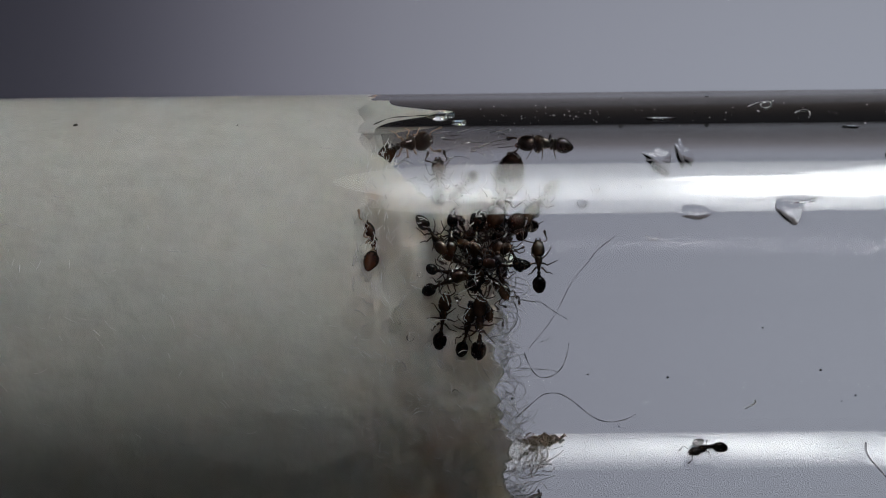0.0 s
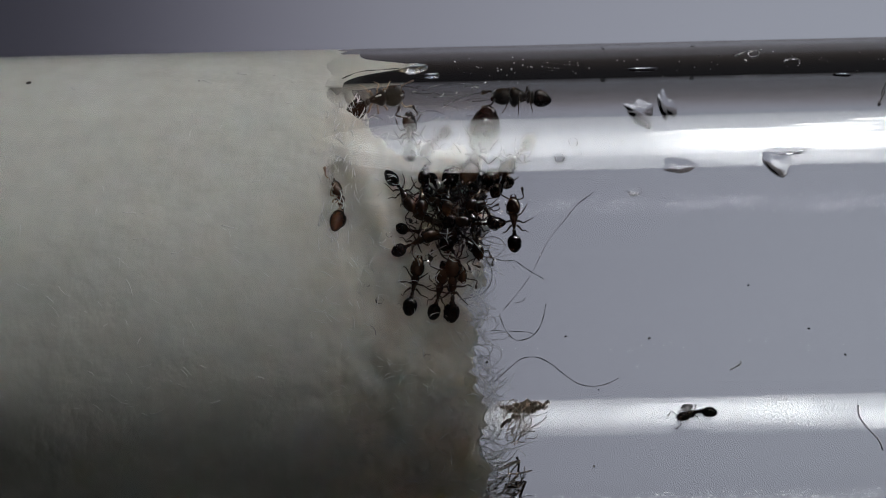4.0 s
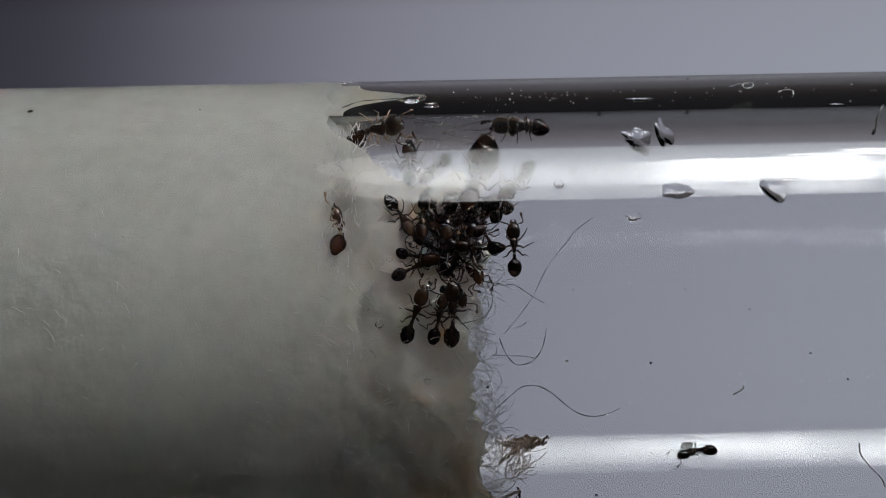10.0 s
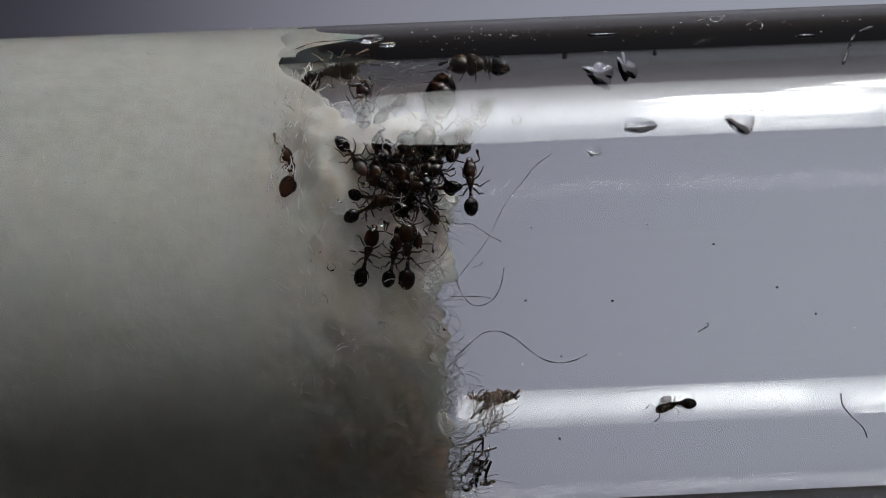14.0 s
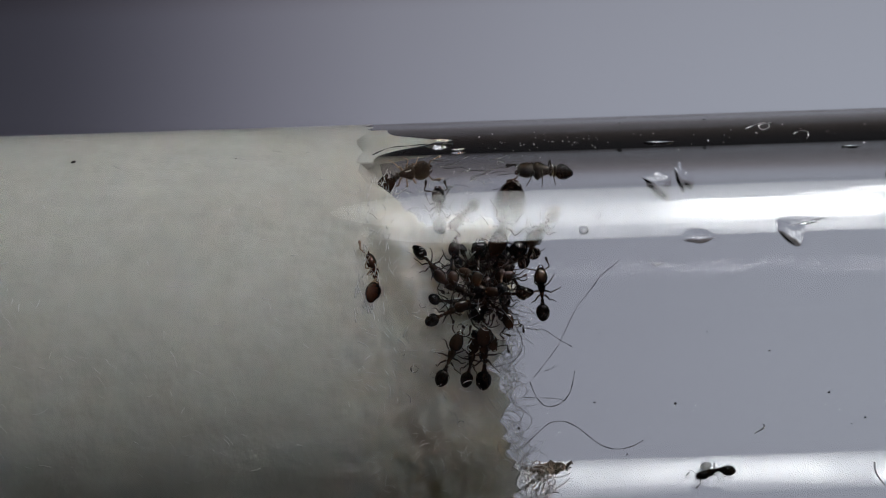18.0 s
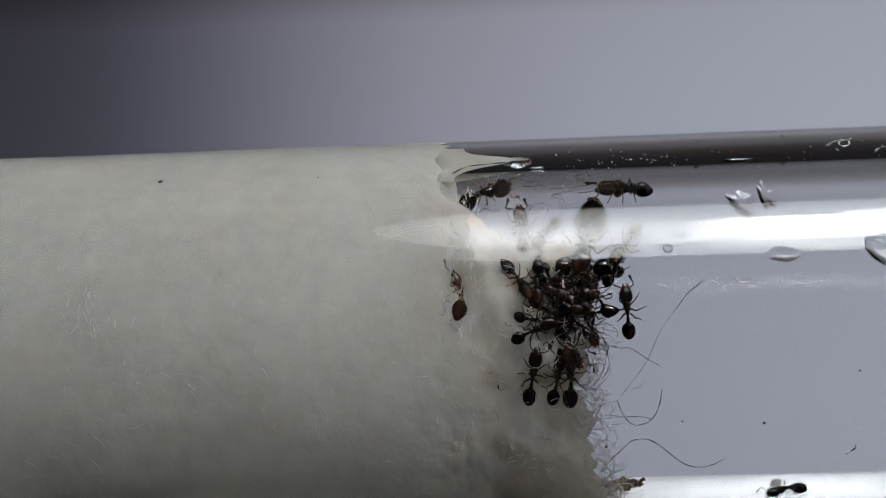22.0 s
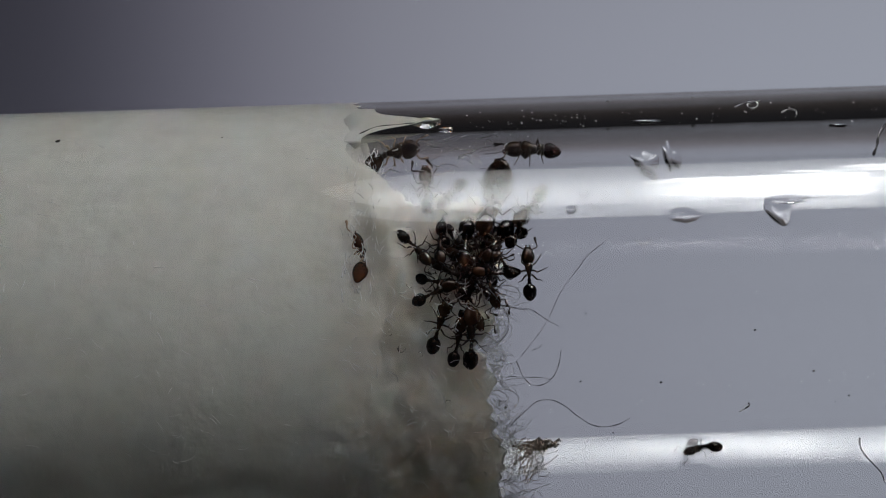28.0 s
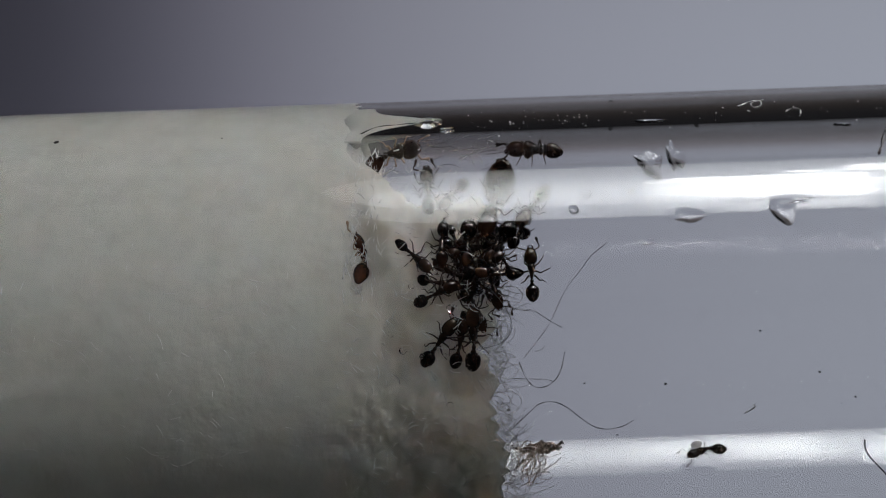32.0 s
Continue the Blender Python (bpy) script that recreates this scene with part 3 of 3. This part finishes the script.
def build_husk():
    """A bundle of brown shreds caught at the lower end of the cotton."""
    root = new("plant_debris")
    tagged(root, "tuft of brown dry plant shreds caught on the cotton", "debris")
    rng = random.Random(21)
    for k, (cx, cz, span, tall, tilt) in enumerate(((3.55, -4.15, 1.5, 0.2, 0.10), (4.0, -4.45, 1.1, 0.17, 0.28), (3.1, -4.4, 1.1, 0.14, -0.25), (4.25, -4.28, 0.7, 0.1, 0.6), (3.0, -4.8, 0.9, 0.12, 0.7))):
        bm = bmesh.new()
        c = Vector((cx, 1.3 + rng.uniform(-0.3, 0.3), cz))
        rows = []
        for i in range(9):
            w = i / 8 - 0.5
            thin = max(0.06, 1 - (2 * abs(w)) ** 1.5) * tall
            jag = 0.09 * rng.uniform(-1, 1)
            rows.append([c + Vector((w * span + 0.06 * rng.uniform(-1, 1), 0.2 * rng.uniform(-1, 1) + d, thin * h + jag + tilt * w * span))
                         for h, d in ((-1, 0), (0, 0.05), (1, 0), (0, -0.05))])
        sheet(bm, rows, caps=True)
        part("flake", bm, HUSK, root, smooth=False)
    for k in range(80):
        bm = bmesh.new()
        a = Vector((rng.gauss(3.1, 0.36), 1.2 + rng.uniform(-0.6, 0.3), -4.95 + rng.uniform(-0.9, 0.7)))
        way = radians(rng.choice((62, 50, 75, 20, 110)) + rng.uniform(-18, 18))
        b = a + Vector((math.cos(way), rng.uniform(-0.3, 0.3), math.sin(way))) * rng.uniform(0.3, 1.0)
        b.x, b.z = min(b.x, 4.5), min(b.z, -4.0)
        mid = a.lerp(b, 0.5) + Vector((rng.uniform(-0.12, 0.12), 0, rng.uniform(-0.12, 0.12)))
        rod(bm, curve_points([a, mid, b], 4), rng.uniform(0.010, 0.026), 5)
        part("shred", bm, STRAW if k % 2 else HUSK, root)
    low = new("plant_debris")
    tagged(low, "tuft of dark dry shreds under the end of the cotton", "debris")
    for k in range(46):
        bm = bmesh.new()
        a = polar(2.3 + rng.gauss(0, 0.35), -35.5 + rng.gauss(0, 2.2), R_IN - rng.uniform(0.1, 0.9))
        way = radians(rng.choice((25, 60, 85, 150)) + rng.uniform(-20, 20))
        b = a + Vector((math.cos(way), rng.uniform(-0.2, 0.2), math.sin(way))) * rng.uniform(0.2, 0.75)
        mid = a.lerp(b, 0.5) + Vector((rng.uniform(-0.1, 0.1), 0, rng.uniform(-0.1, 0.1)))
        rod(bm, curve_points([a, mid, b], 4), rng.uniform(0.014, 0.045) if k < 30 else 0.01, 5)
        part("shred", bm, (DIRT, DIRT, HUSK, STRAW)[k % 4], low)


def build_details():
    for k, (x, a, along, around, height, ragged, tail) in enumerate((
            (10.5, 33.2, 0.42, 0.54, 0.08, 0.25, 0.35), (10.9, 35.7, 0.6, 0.16, 0.03, 0.5, 0), (6.72, 46.6, 0.44, 0.54, 0.025, 0.6, 0.2),
            (7.55, 48.3, 0.24, 0.75, 0.022, 0.6, -0.2), (7.53, 32.9, 0.52, 0.26, 0.018, 0.4, 0), (6.14, 27.8, 0.24, 0.16, 0.04, 0.3, 0),
            (4.51, 38.9, 0.15, 0.17, 0.14, 0.1, 0), (4.03, 35.2, 0.16, 0.16, 0.14, 0.1, 0), (5.9, 39.0, 0.09, 0.1, 0.09, 0.1, 0),
            (4.66, 36.1, 0.06, 0.07, 0.05, 0.1, 0), (7.23, 61.6, 0.5, 0.16, 0.1, 0.3, 0), (-0.43, 65.0, 0.5, 0.42, 0.12, 0.3, 0),
            (0.24, 61.0, 0.3, 0.2, 0.05, 0.4, 0), (13.6, 57.0, 0.3, 0.12, 0.06, 0.5, 0))):
        build_drop(x, a, along, around, height, k + 1, ragged=ragged, tail=tail)
    for k, (x, a, size) in enumerate((
            (6.29, 0.4, 0.055), (3.92, 1.1, 0.045), (7.38, 13.4, 0.035), (4.18, 13.7, 0.035), (9.14, 26.6, 0.03), (10.81, 27.3, 0.03),
            (4.85, -8.8, 0.04), (-13.2, 60.8, 0.08), (-7.5, 60.2, 0.035), (9.16, 9.5, 0.045), (8.84, 18.1, 0.025), (10.81, 1.6, 0.05),
            (11.84, -3.2, 0.045), (7.4, 12.5, 0.025), (11.43, -4.3, 0.03), (4.79, -24.4, 0.055), (1.67, -3.3, 0.06), (-3.0, 45.6, 0.03),
            (-2.63, -28.5, 0.06), (-2.04, -32.1, 0.09), (-1.5, -31.8, 0.06), (6.3, 74.9, 0.09), (9.49, 75.3, 0.08), (6.3, -16, 0.03))):
        build_speck(x, a, size * (0.6 if 0 < x and a < 30 else 0.9), k + 1)
    bm = bmesh.new()
    pts = curve_points([(1.9, -6.5, -1.6), (2.58, -6.25, -1.09), (2.93, -6.03, -0.91), (3.43, -5.81, -0.94), (3.9, -5.59, -1.21), (4.22, -5.38, -1.5), (4.75, -5.16, -1.91),
                        (5.29, -4.94, -2.08), (5.83, -4.72, -2.05), (6.25, -4.5, -1.92)], 6)
    rod(bm, pts, [0.017 * (0.8 + 0.3 * math.sin(0.7 * i)) for i in range(len(pts))], 6)
    tagged(part("loose_fibre", bm, HAIR), "long wavy grey fibre standing out of the cotton", "fibre", "loose fibres in the tube")
    build_husk()
    build_hair([(2.04, 5.3), (2.22, 2.4), (2.51, 0.6), (2.91, 1.0), (3.17, 2.6), (3.3, 4.6), (3.38, 6.9)], 0.015)
    build_hair([(2.17, 6.0), (2.57, 8.9), (3.0, 12.4), (3.51, 18.3), (4.1, 22.8)], 0.010, "long faint grey fibre lying on the glass", GREY)
    build_hair([(4.1, 22.8), (4.41, 25.2), (4.94, 27.8)], 0.015, "straight dark grey fibre end lying on the glass")
    build_hair([(2.0, 15.3), (2.24, 14.9), (2.53, 14.9), (2.78, 13.8), (3.02, 12.7), (3.34, 11.5)], 0.014)
    build_hair([(2.51, 7.2), (2.71, 7.5), (2.81, 8.2)], 0.012)
    build_hair([(1.81, 2.4), (2.31, 2.2), (2.8, 2.0), (3.05, 1.5)], 0.012)
    build_hair([(1.27, 19.5), (1.66, 16.1), (1.88, 12.3), (1.61, 9.2), (0.93, 8.0)], 0.016)
    build_hair([(10.58, 67.2), (11.14, 69.8), (11.51, 70.4), (11.41, 67.4), (11.1, 66.2), (11.13, 68.7), (11.69, 70.7)], 0.03, "pale curled fibre stuck to the glass", FIBRE)
    build_hair([(8.86, -4.0), (8.9, -4.5), (8.72, -5.2), (8.6, -5.6)], 0.022, "tiny pale bent fibre stuck to the glass", FIBRE)
    build_hair([(12.02, 63.2), (12.35, 64.8), (12.58, 64.3), (12.47, 61.8)], 0.025, "pale bent fibre stuck to the glass", FIBRE)
    # The dark rod stands in for a reflection line at a water film.
    build_hair([(-2.75, 60.2), (-2.2, 63.2), (-1.5, 64.0), (-0.85, 64.6)], 0.04, "dark line painted for the reflection along a water film", DIRT, "reflection_line", "water film", "water films")
    build_hair([(15.9, 59.6), (15.27, 57.4), (14.73, 53.1), (14.44, 49.6), (14.18, 47.0)], 0.05, "grey smear streak on the glass", None, "smear", "smear", "smears on the glass")
    bm = bmesh.new()
    pts = curve_points([(19.5, 6.35, -5.9), (19.35, 5.9, -6.35), (19.5, 5.4, -6.8), (19.7, 4.82, -7.22), (19.6, 4.28, -7.55)], 5)
    rod(bm, pts, 0.035, 6)
    tagged(part("loose_fibre", bm, GREY), "grey fibre lying on the bottom of the tube", "fibre", "loose fibres in the tube")
    rng = random.Random(8)
    bm = bmesh.new()
    # White beads take the place of small glints on droplets.
    for k in range(70):
        x, a = rng.choice((rng.uniform(1, 5), rng.uniform(1, 16))), rng.gauss(64, 3)
        made = bmesh.ops.create_icosphere(bm, subdivisions=1, radius=rng.uniform(0.012, 0.034) * MM)["verts"]
        for v in made:
            v.co += polar(x, a, R_IN + 0.03) * MM
    tagged(part("droplet_glints", bm, FIBRE), "tiny white beads painted in for glints on droplets", "water spots", kind="stuff")


# ---- ants ----
def leg_points(side, fore, spread, rng):
    """One leg, from its hip to its foot, in the ant's space."""
    hip = Vector((0.02 + fore * 0.12, side * 0.07, 0.16))
    reach = radians(90 - fore * (48 + spread))
    way = Vector((math.cos(reach), side * math.sin(reach), 0))
    knee = hip + way * 0.19 + Vector((0, 0, 0.10 + rng.uniform(-0.03, 0.05)))
    shin = hip + way * 0.29 + Vector((rng.uniform(-0.05, 0.05), rng.uniform(-0.05, 0.05), -0.03))
    foot = hip + way * 0.39 + Vector((rng.uniform(-0.07, 0.07), rng.uniform(-0.07, 0.07), -0.15))
    return curve_points([hip, hip + way * 0.1 + Vector((0, 0, 0.03)), knee, shin, foot], 3)


def build_ant(m, seed, size=1.0, turn=0.0, nod=0.0, gaster="round", head_mat=None, gaster_mat=None, leg_mat=None,
              label="dark brown worker ant clinging inside the glass", group="ants in the cluster", swell=1.0, stout=1.0):
    """turn: degrees by which the gaster bends sideways; nod: by which it lifts off the glass; stout: how thick the middle is."""
    rng = random.Random(seed)
    root = new("ant")
    root.matrix_world = m @ Matrix.Diagonal((size, size, size, 1))
    tagged(root, label, "ant", group)
    head_mat, gaster_mat, leg_mat = head_mat or BROWN, gaster_mat or CHITIN, leg_mat or LEGS
    z = 0.19
    bm = bmesh.new()
    body(bm, (0.46, 0, z), 0.50, 0.38, 0.29, egg(0.42))
    head = part("head", bm, head_mat, root)
    for side in (-1, 1):
        bm = bmesh.new()
        body(bm, (0.47, side * 0.155, z + 0.04), 0.08, 0.05, 0.06, egg(), rings=6, sides=8)
        part("eye", bm, CHITIN, head)
    bm = bmesh.new()
    for side in (-1, 1):
        rod(bm, [(0.66, side * 0.07, z - 0.03), (0.73, side * 0.06, z - 0.04), (0.76, side * 0.015, z - 0.04)], [0.03, 0.022, 0.008], 5)
    part("mandibles", bm, AMBER, head)
    bm = bmesh.new()
    body(bm, (0.04, 0, z), 0.52, 0.235 * stout, 0.24 * stout, lambda s: egg(0.62)(s) * (0.82 + 0.18 * math.cos(s * 9)))
    part("thorax", bm, head_mat, root)
    bend, lift_way = radians(180 + turn), math.sin(radians(nod))
    way = Vector((math.cos(bend) * math.cos(radians(nod)), math.sin(bend) * math.cos(radians(nod)), lift_way))
    hinge = Vector((-0.19, 0, z))
    bm = bmesh.new()
    body(bm, hinge + way * 0.06, 0.14, 0.11 * stout, 0.14 * stout, egg(), way, 6, 10)
    body(bm, hinge + way * 0.16, 0.13, 0.14 * stout, 0.14 * stout, egg(), way, 6, 10)
    part("petiole", bm, head_mat, root)
    bm = bmesh.new()
    def plates(s):
        """Overlapping plates: each ends in a small step."""
        return 1 - 0.055 * ((s * 4.2 + 0.5) % 1.0) * (s > 0.35)

    if gaster == "round":
        body(bm, hinge + way * 0.40 * (0.6 + 0.4 * swell), 0.47 * swell, 0.40 * swell, 0.36 * swell, lambda s: egg(0.46)(s) * plates(s) * (1 - 0.2 * max(0, s - 0.7)), way, 26, 18)
    else:
        body(bm, hinge + way * 0.45 * (0.6 + 0.4 * swell), 0.59 * swell, 0.38 * swell, 0.36 * swell,
             lambda s: egg(0.4)(s) * plates(s) * (1 - 0.45 * max(0, s - 0.55)), way, 26, 18)
    part("gaster", bm, gaster_mat, root)
    for side in (-1, 1):
        for fore in (-1, 0, 1):
            bm = bmesh.new()
            pts = leg_points(side, fore, rng.uniform(-14, 14), rng)
            rod(bm, pts, [0.030 - 0.019 * i / (len(pts) - 1) for i in range(len(pts))], 6)
            part("leg", bm, leg_mat, root)
        bm = bmesh.new()
        open_out = rng.uniform(0.6, 1.5)
        base = Vector((0.62, side * 0.06, z))
        elbow = base + Vector((0.12, side * 0.24 * open_out, 0.02))
        tip = elbow + Vector((0.26, side * 0.12 * rng.uniform(-1, 1.2), -0.06))
        rod(bm, curve_points([base - base, elbow - base, elbow.lerp(tip, 0.5) - base, tip - base], 4),
            [0.019] * 8 + [0.025, 0.032, 0.040, 0.042, 0.024], 6)
        part("antenna", bm, leg_mat, root).location = base * MM
    return root


def on_wall(x, a, heading, depth=0.0, roll=0.0):
    """The pose of an animal that clings to the inside of the glass."""
    p = polar(x, a, R_IN - depth)
    up = -polar(0, a, 1)
    along, round_ = Vector((1, 0, 0)), Vector((0, math.sin(radians(a)), math.cos(radians(a))))
    ahead = along * math.cos(radians(heading)) + round_ * math.sin(radians(heading))
    side = up.cross(ahead)
    m = Matrix((ahead, side, up)).transposed().to_4x4()
    return Matrix.Translation(p * MM) @ m @ pose(0, 0, 0, roll)


# rows: along the tube, angle up, heading, length from head to gaster, gaster, bend, depth
SIDE_ANTS = [
    (-2.54, 28.1, 92, 1.08, "tear", 12, 0),
    (-1.65, 58.0, 22, 1.39, "tear", 25, 0),
    (3.16, 54.2, 177, 1.95, "tear", 0, 0),
    (-0.49, 43.7, 92, 1.64, "round", 0, 0),
    (0.26, 42.8, -123, 1.14, "round", 10, 0.2),
    (2.58, 22.7, 89, 1.21, "round", 0, 0),
    (2.76, 37.9, -127, 1.38, "tear", 0, 0.1),
    (2.38, 32.9, 67, 1.01, "round", 10, 0.1),
]
EDGE_ANTS = [
    (-0.68, 30.1, -62, 1.12, "tear", -8, 0),
    (-0.10, 29.5, -92, 1.11, "tear", 5, 0.1),
    (0.37, 30.8, -76, 0.99, "round", -10, 0.4),
    (-0.22, 21.6, -12, 0.79, "tear", 0, 0.2),
    (-0.29, 19.1, 23, 0.98, "round", 0, 0),
    (1.49, 22.8, 171, 0.73, "tear", -15, 0.1),
    (1.41, 20.0, -77, 0.97, "round", 8, 0.1),
    (0.86, 15.9, -73, 0.88, "round", -15, 0.2),
    (0.34, 9.6, 78, 1.10, "round", 6, 0.1),
    (0.74, 10.4, 90, 1.36, "round", 6, 0),
]
CORE_ANTS = [
    (0.79, 22.7, 73, 0.95, "round", 10, 0.25),
    (1.04, 24.6, 63, 1.19, "tear", 0, 0.45),
    (1.21, 24.8, 34, 0.84, "round", 20, 0.1),
    (0.71, 26.9, 151, 1.17, "tear", -10, 0.35),
    (0.68, 29.1, -97, 1.08, "round", 0, 0.1),
    (1.58, 29.2, -121, 1.13, "round", 10, 0.1),
    (0.43, 24.9, 92, 0.96, "tear", -10, 0.5),
    (1.06, 30.4, -165, 0.63, "round", 0, 0.5),
    (0.57, 22.2, -36, 0.90, "tear", 0, 0.6),
    (1.46, 26.2, 91, 1.06, "round", 0, 0.5),
]
DEEP_ANTS = [
    (0.35, 28.2, -40, 1.0, "round", 15, 0.35), (0.95, 31.5, 200, 1.0, "tear", -10, 0.3), (1.75, 27.0, 120, 1.0, "round", 5, 0.35), (0.15, 24.5, 150, 1.0, "tear", 10, 0.4),
    (1.15, 20.5, -50, 1.0, "round", 0, 0.4), (0.65, 18.2, 75, 1.0, "tear", 10, 0.35), (1.3, 33.5, 95, 1.05, "tear", 0, 0.4), (1.95, 31.0, -160, 1.0, "round", 0, 0.25),
]
QUEEN_ANTS = [
    (1.54, 36.5, -107, 2.42, "tear", 0, 0.1),
]


def build_ants():
    made = []
    for k, (x, a, heading, length, gaster, bend, depth) in enumerate(SIDE_ANTS + EDGE_ANTS + CORE_ANTS + DEEP_ANTS):
        size = min(1.2, max(0.95, length / 1.13))
        if k == 0:
            ant = build_ant(on_wall(x + 0.2, a - 0.4, heading + 14, 0.16, 60), 11, 1.12, 38, 10, gaster, AMBER, AMBER, PALE, swell=1.15, stout=1.25,
                            label="reddish brown ant lying on its side against the cotton", group="ants by the cotton")
        elif k == 1:
            ant = build_ant(on_wall(x, a - 0.4, heading - 8, 0.16, -80), 12, 1.25, bend, 6, gaster, TAWNY, BROWN, PALE,
                            "dark brown ant on its side in a film of water", "ants by the cotton", swell=1.1, stout=1.3)
        elif k == 2:
            ant = build_ant(on_wall(x - 0.12, a, heading, 0.36, 180), 13, 1.22, bend, -6, gaster, TAWNY, CHITIN, TAWNY,
                            "dark brown ant on its back near the top of the tube", "ants by the cotton", swell=0.85, stout=1.75)
        elif k == 5:
            ant = build_ant(on_wall(x, a, heading, depth), 11 + k, size, bend, 6, gaster, label="single dark brown ant clinging to the clear glass")
        else:
            ant = build_ant(on_wall(x, a, heading, depth), 11 + k, size, bend, 6, gaster, swell=1.4 if k in (22, 23) else 1.0)
        made.append(ant)
    x, a, heading, length, gaster, bend, depth = QUEEN_ANTS[0]
    made.append(build_ant(on_wall(x, a + 2.6, heading, depth), 90, 1.65, bend, 4, gaster, swell=1.6, label="large dark queen ant in the middle of the cluster"))
    sway = build_ant(on_wall(-0.36, 9.8, 72, 0.0), 71, 1.08, 0, 5, "round", label="dark brown worker ant reaching into the cluster")
    return made, sway


def build_dead_ant():
    low = Vector((0, 6.2, -6.15)).normalized()
    up = -low
    ahead = Vector((-1, 0, 0)) * math.cos(radians(20)) + low.cross(Vector((1, 0, 0))) * math.sin(radians(20))
    m = Matrix((ahead, up.cross(ahead), up)).transposed().to_4x4()
    dead = build_ant(Matrix.Translation((Vector((11.8, 0, 0)) + low * R_IN) * MM) @ m, 55, 1.22, -35, 14, "round", CHITIN, CHITIN, HAIR, swell=1.15, stout=1.5, label="dead black ant lying on the bottom of the tube", group="dead ants")
    bm = bmesh.new()
    body(bm, (0.12, -0.27, 0.28), 0.5, 0.34, 0.05, egg(0.6), (1, 0.15, 0.1), 8, 12)
    part("wing", bm, GREY, dead, "crumpled pale grey wing")
    bm = bmesh.new()
    body(bm, (0.3, -0.22, 0.32), 0.3, 0.2, 0.04, egg(0.6), (1, -0.5, 0.2), 8, 12)
    part("wing", bm, GREY, dead, "crumpled pale grey wing")


SWAY_ROWS = [  # seconds, heading, shift along the tube, shift round it in degrees
    (0, 81, 0.05, 1.4), (1, 77, 0.05, 1.2), (2, 78, 0.05, 1.2), (3, 78, 0.03, 1.0), (5.5, 69, -0.03, 0.6), (6, 58, -0.08, 0.6), (6.5, 49, -0.1, 0.4),
    (7, 46, -0.1, 0.3), (7.5, 49, -0.1, 0.3), (8, 64, -0.06, 0.2), (9, 69, -0.04, 0.2), (10, 68, -0.04, 0.2), (11, 67, -0.03, 0.2), (12, 75, -0.03, 0.2),
    (13, 78, -0.03, 0.2), (14, 73, -0.03, 0.2), (14.5, 71, -0.02, 0.3), (16.5, 73, 0.05, 1.0), (17, 70, 0, 0.4), (17.5, 75, 0, 0.3), (18, 65, -0.02, 0.2),
    (18.5, 64, -0.03, 0.2), (19, 61, -0.04, 0.2), (20, 67, -0.02, 0.2), (20.5, 71, 0, 0), (21, 80, 0, 0), (22, 78, 0, 0), (22.5, 76, 0, 0), (23, 70, 0, 0),
    (23.5, 70, 0.06, 0.6), (24, 71, 0.1, 1.1), (24.5, 71, 0.1, 1.6), (25, 68, 0.12, 2.7), (25.5, 68, 0.12, 3.7), (26, 67, 0.15, 3.7), (26.5, 68, 0.12, 3.3),
    (28.5, 74, 0.13, 2.0), (29, 86, 0.18, 1.3), (29.5, 94, 0.2, 1.2), (30, 92, 0.2, 1.3), (30.5, 80, 0.13, 1.2), (31, 65, 0.03, 0.3), (31.5, 62, 0, 0.2),
    (32, 52, -0.12, 0.3)]


def motions():
    """The ant at the lower edge swings its head; two gasters shift; feelers play."""
    rows = []
    for t, heading, dx, da in SWAY_ROWS:
        w = radians(heading)
        rows.append((t, on_wall(-0.53 + dx + 0.63 * math.cos(w), 6.1 + da + math.degrees(0.63 * math.sin(w) / 8.4), heading)))
    walk(SWAY, rows)
    x, a, heading, length, gaster, bend, depth = EDGE_ANTS[0]
    walk(CLUSTER[8], [(t, on_wall(x + dx, a + da, heading + turn, depth)) for t, dx, da, turn in
                      ((0, 0.03, -1.1, 2), (6, -0.02, -0.6, 0), (14.5, -0.05, -0.5, 3), (16.5, -0.17, -0.6, 6), (19, -0.03, -1.1, 4), (23, 0, 0, 0),
                       (26.5, -0.13, -1.1, 8), (28.5, -0.18, -2.0, 12), (30, -0.17, -3.2, 14), (32, -0.27, -3.2, 16))])
    rng = random.Random(3)
    for ant in (CLUSTER[3], CLUSTER[5], CLUSTER[7], CLUSTER[12], CLUSTER[14], CLUSTER[15], CLUSTER[16], SWAY):
        for feeler in [o for o in ant.children if o.name.startswith("antenna")]:
            at, t, out = feeler.location.copy() / MM, 0.0, []
            while t < 32:
                out.append((t, pose(at.x * MM, at.y * MM, at.z * MM, 0, rng.uniform(-6, 6), rng.uniform(-14, 14))))
                t += rng.uniform(0.5, 1.4)
            out.append((32.0, pose(at.x * MM, at.y * MM, at.z * MM)))
            walk(feeler, out)


build_setting()
build_lamp()
build_tube()
build_cotton()
build_bubbles()
build_details()
build_dead_ant()
CLUSTER, SWAY = build_ants()
motions()
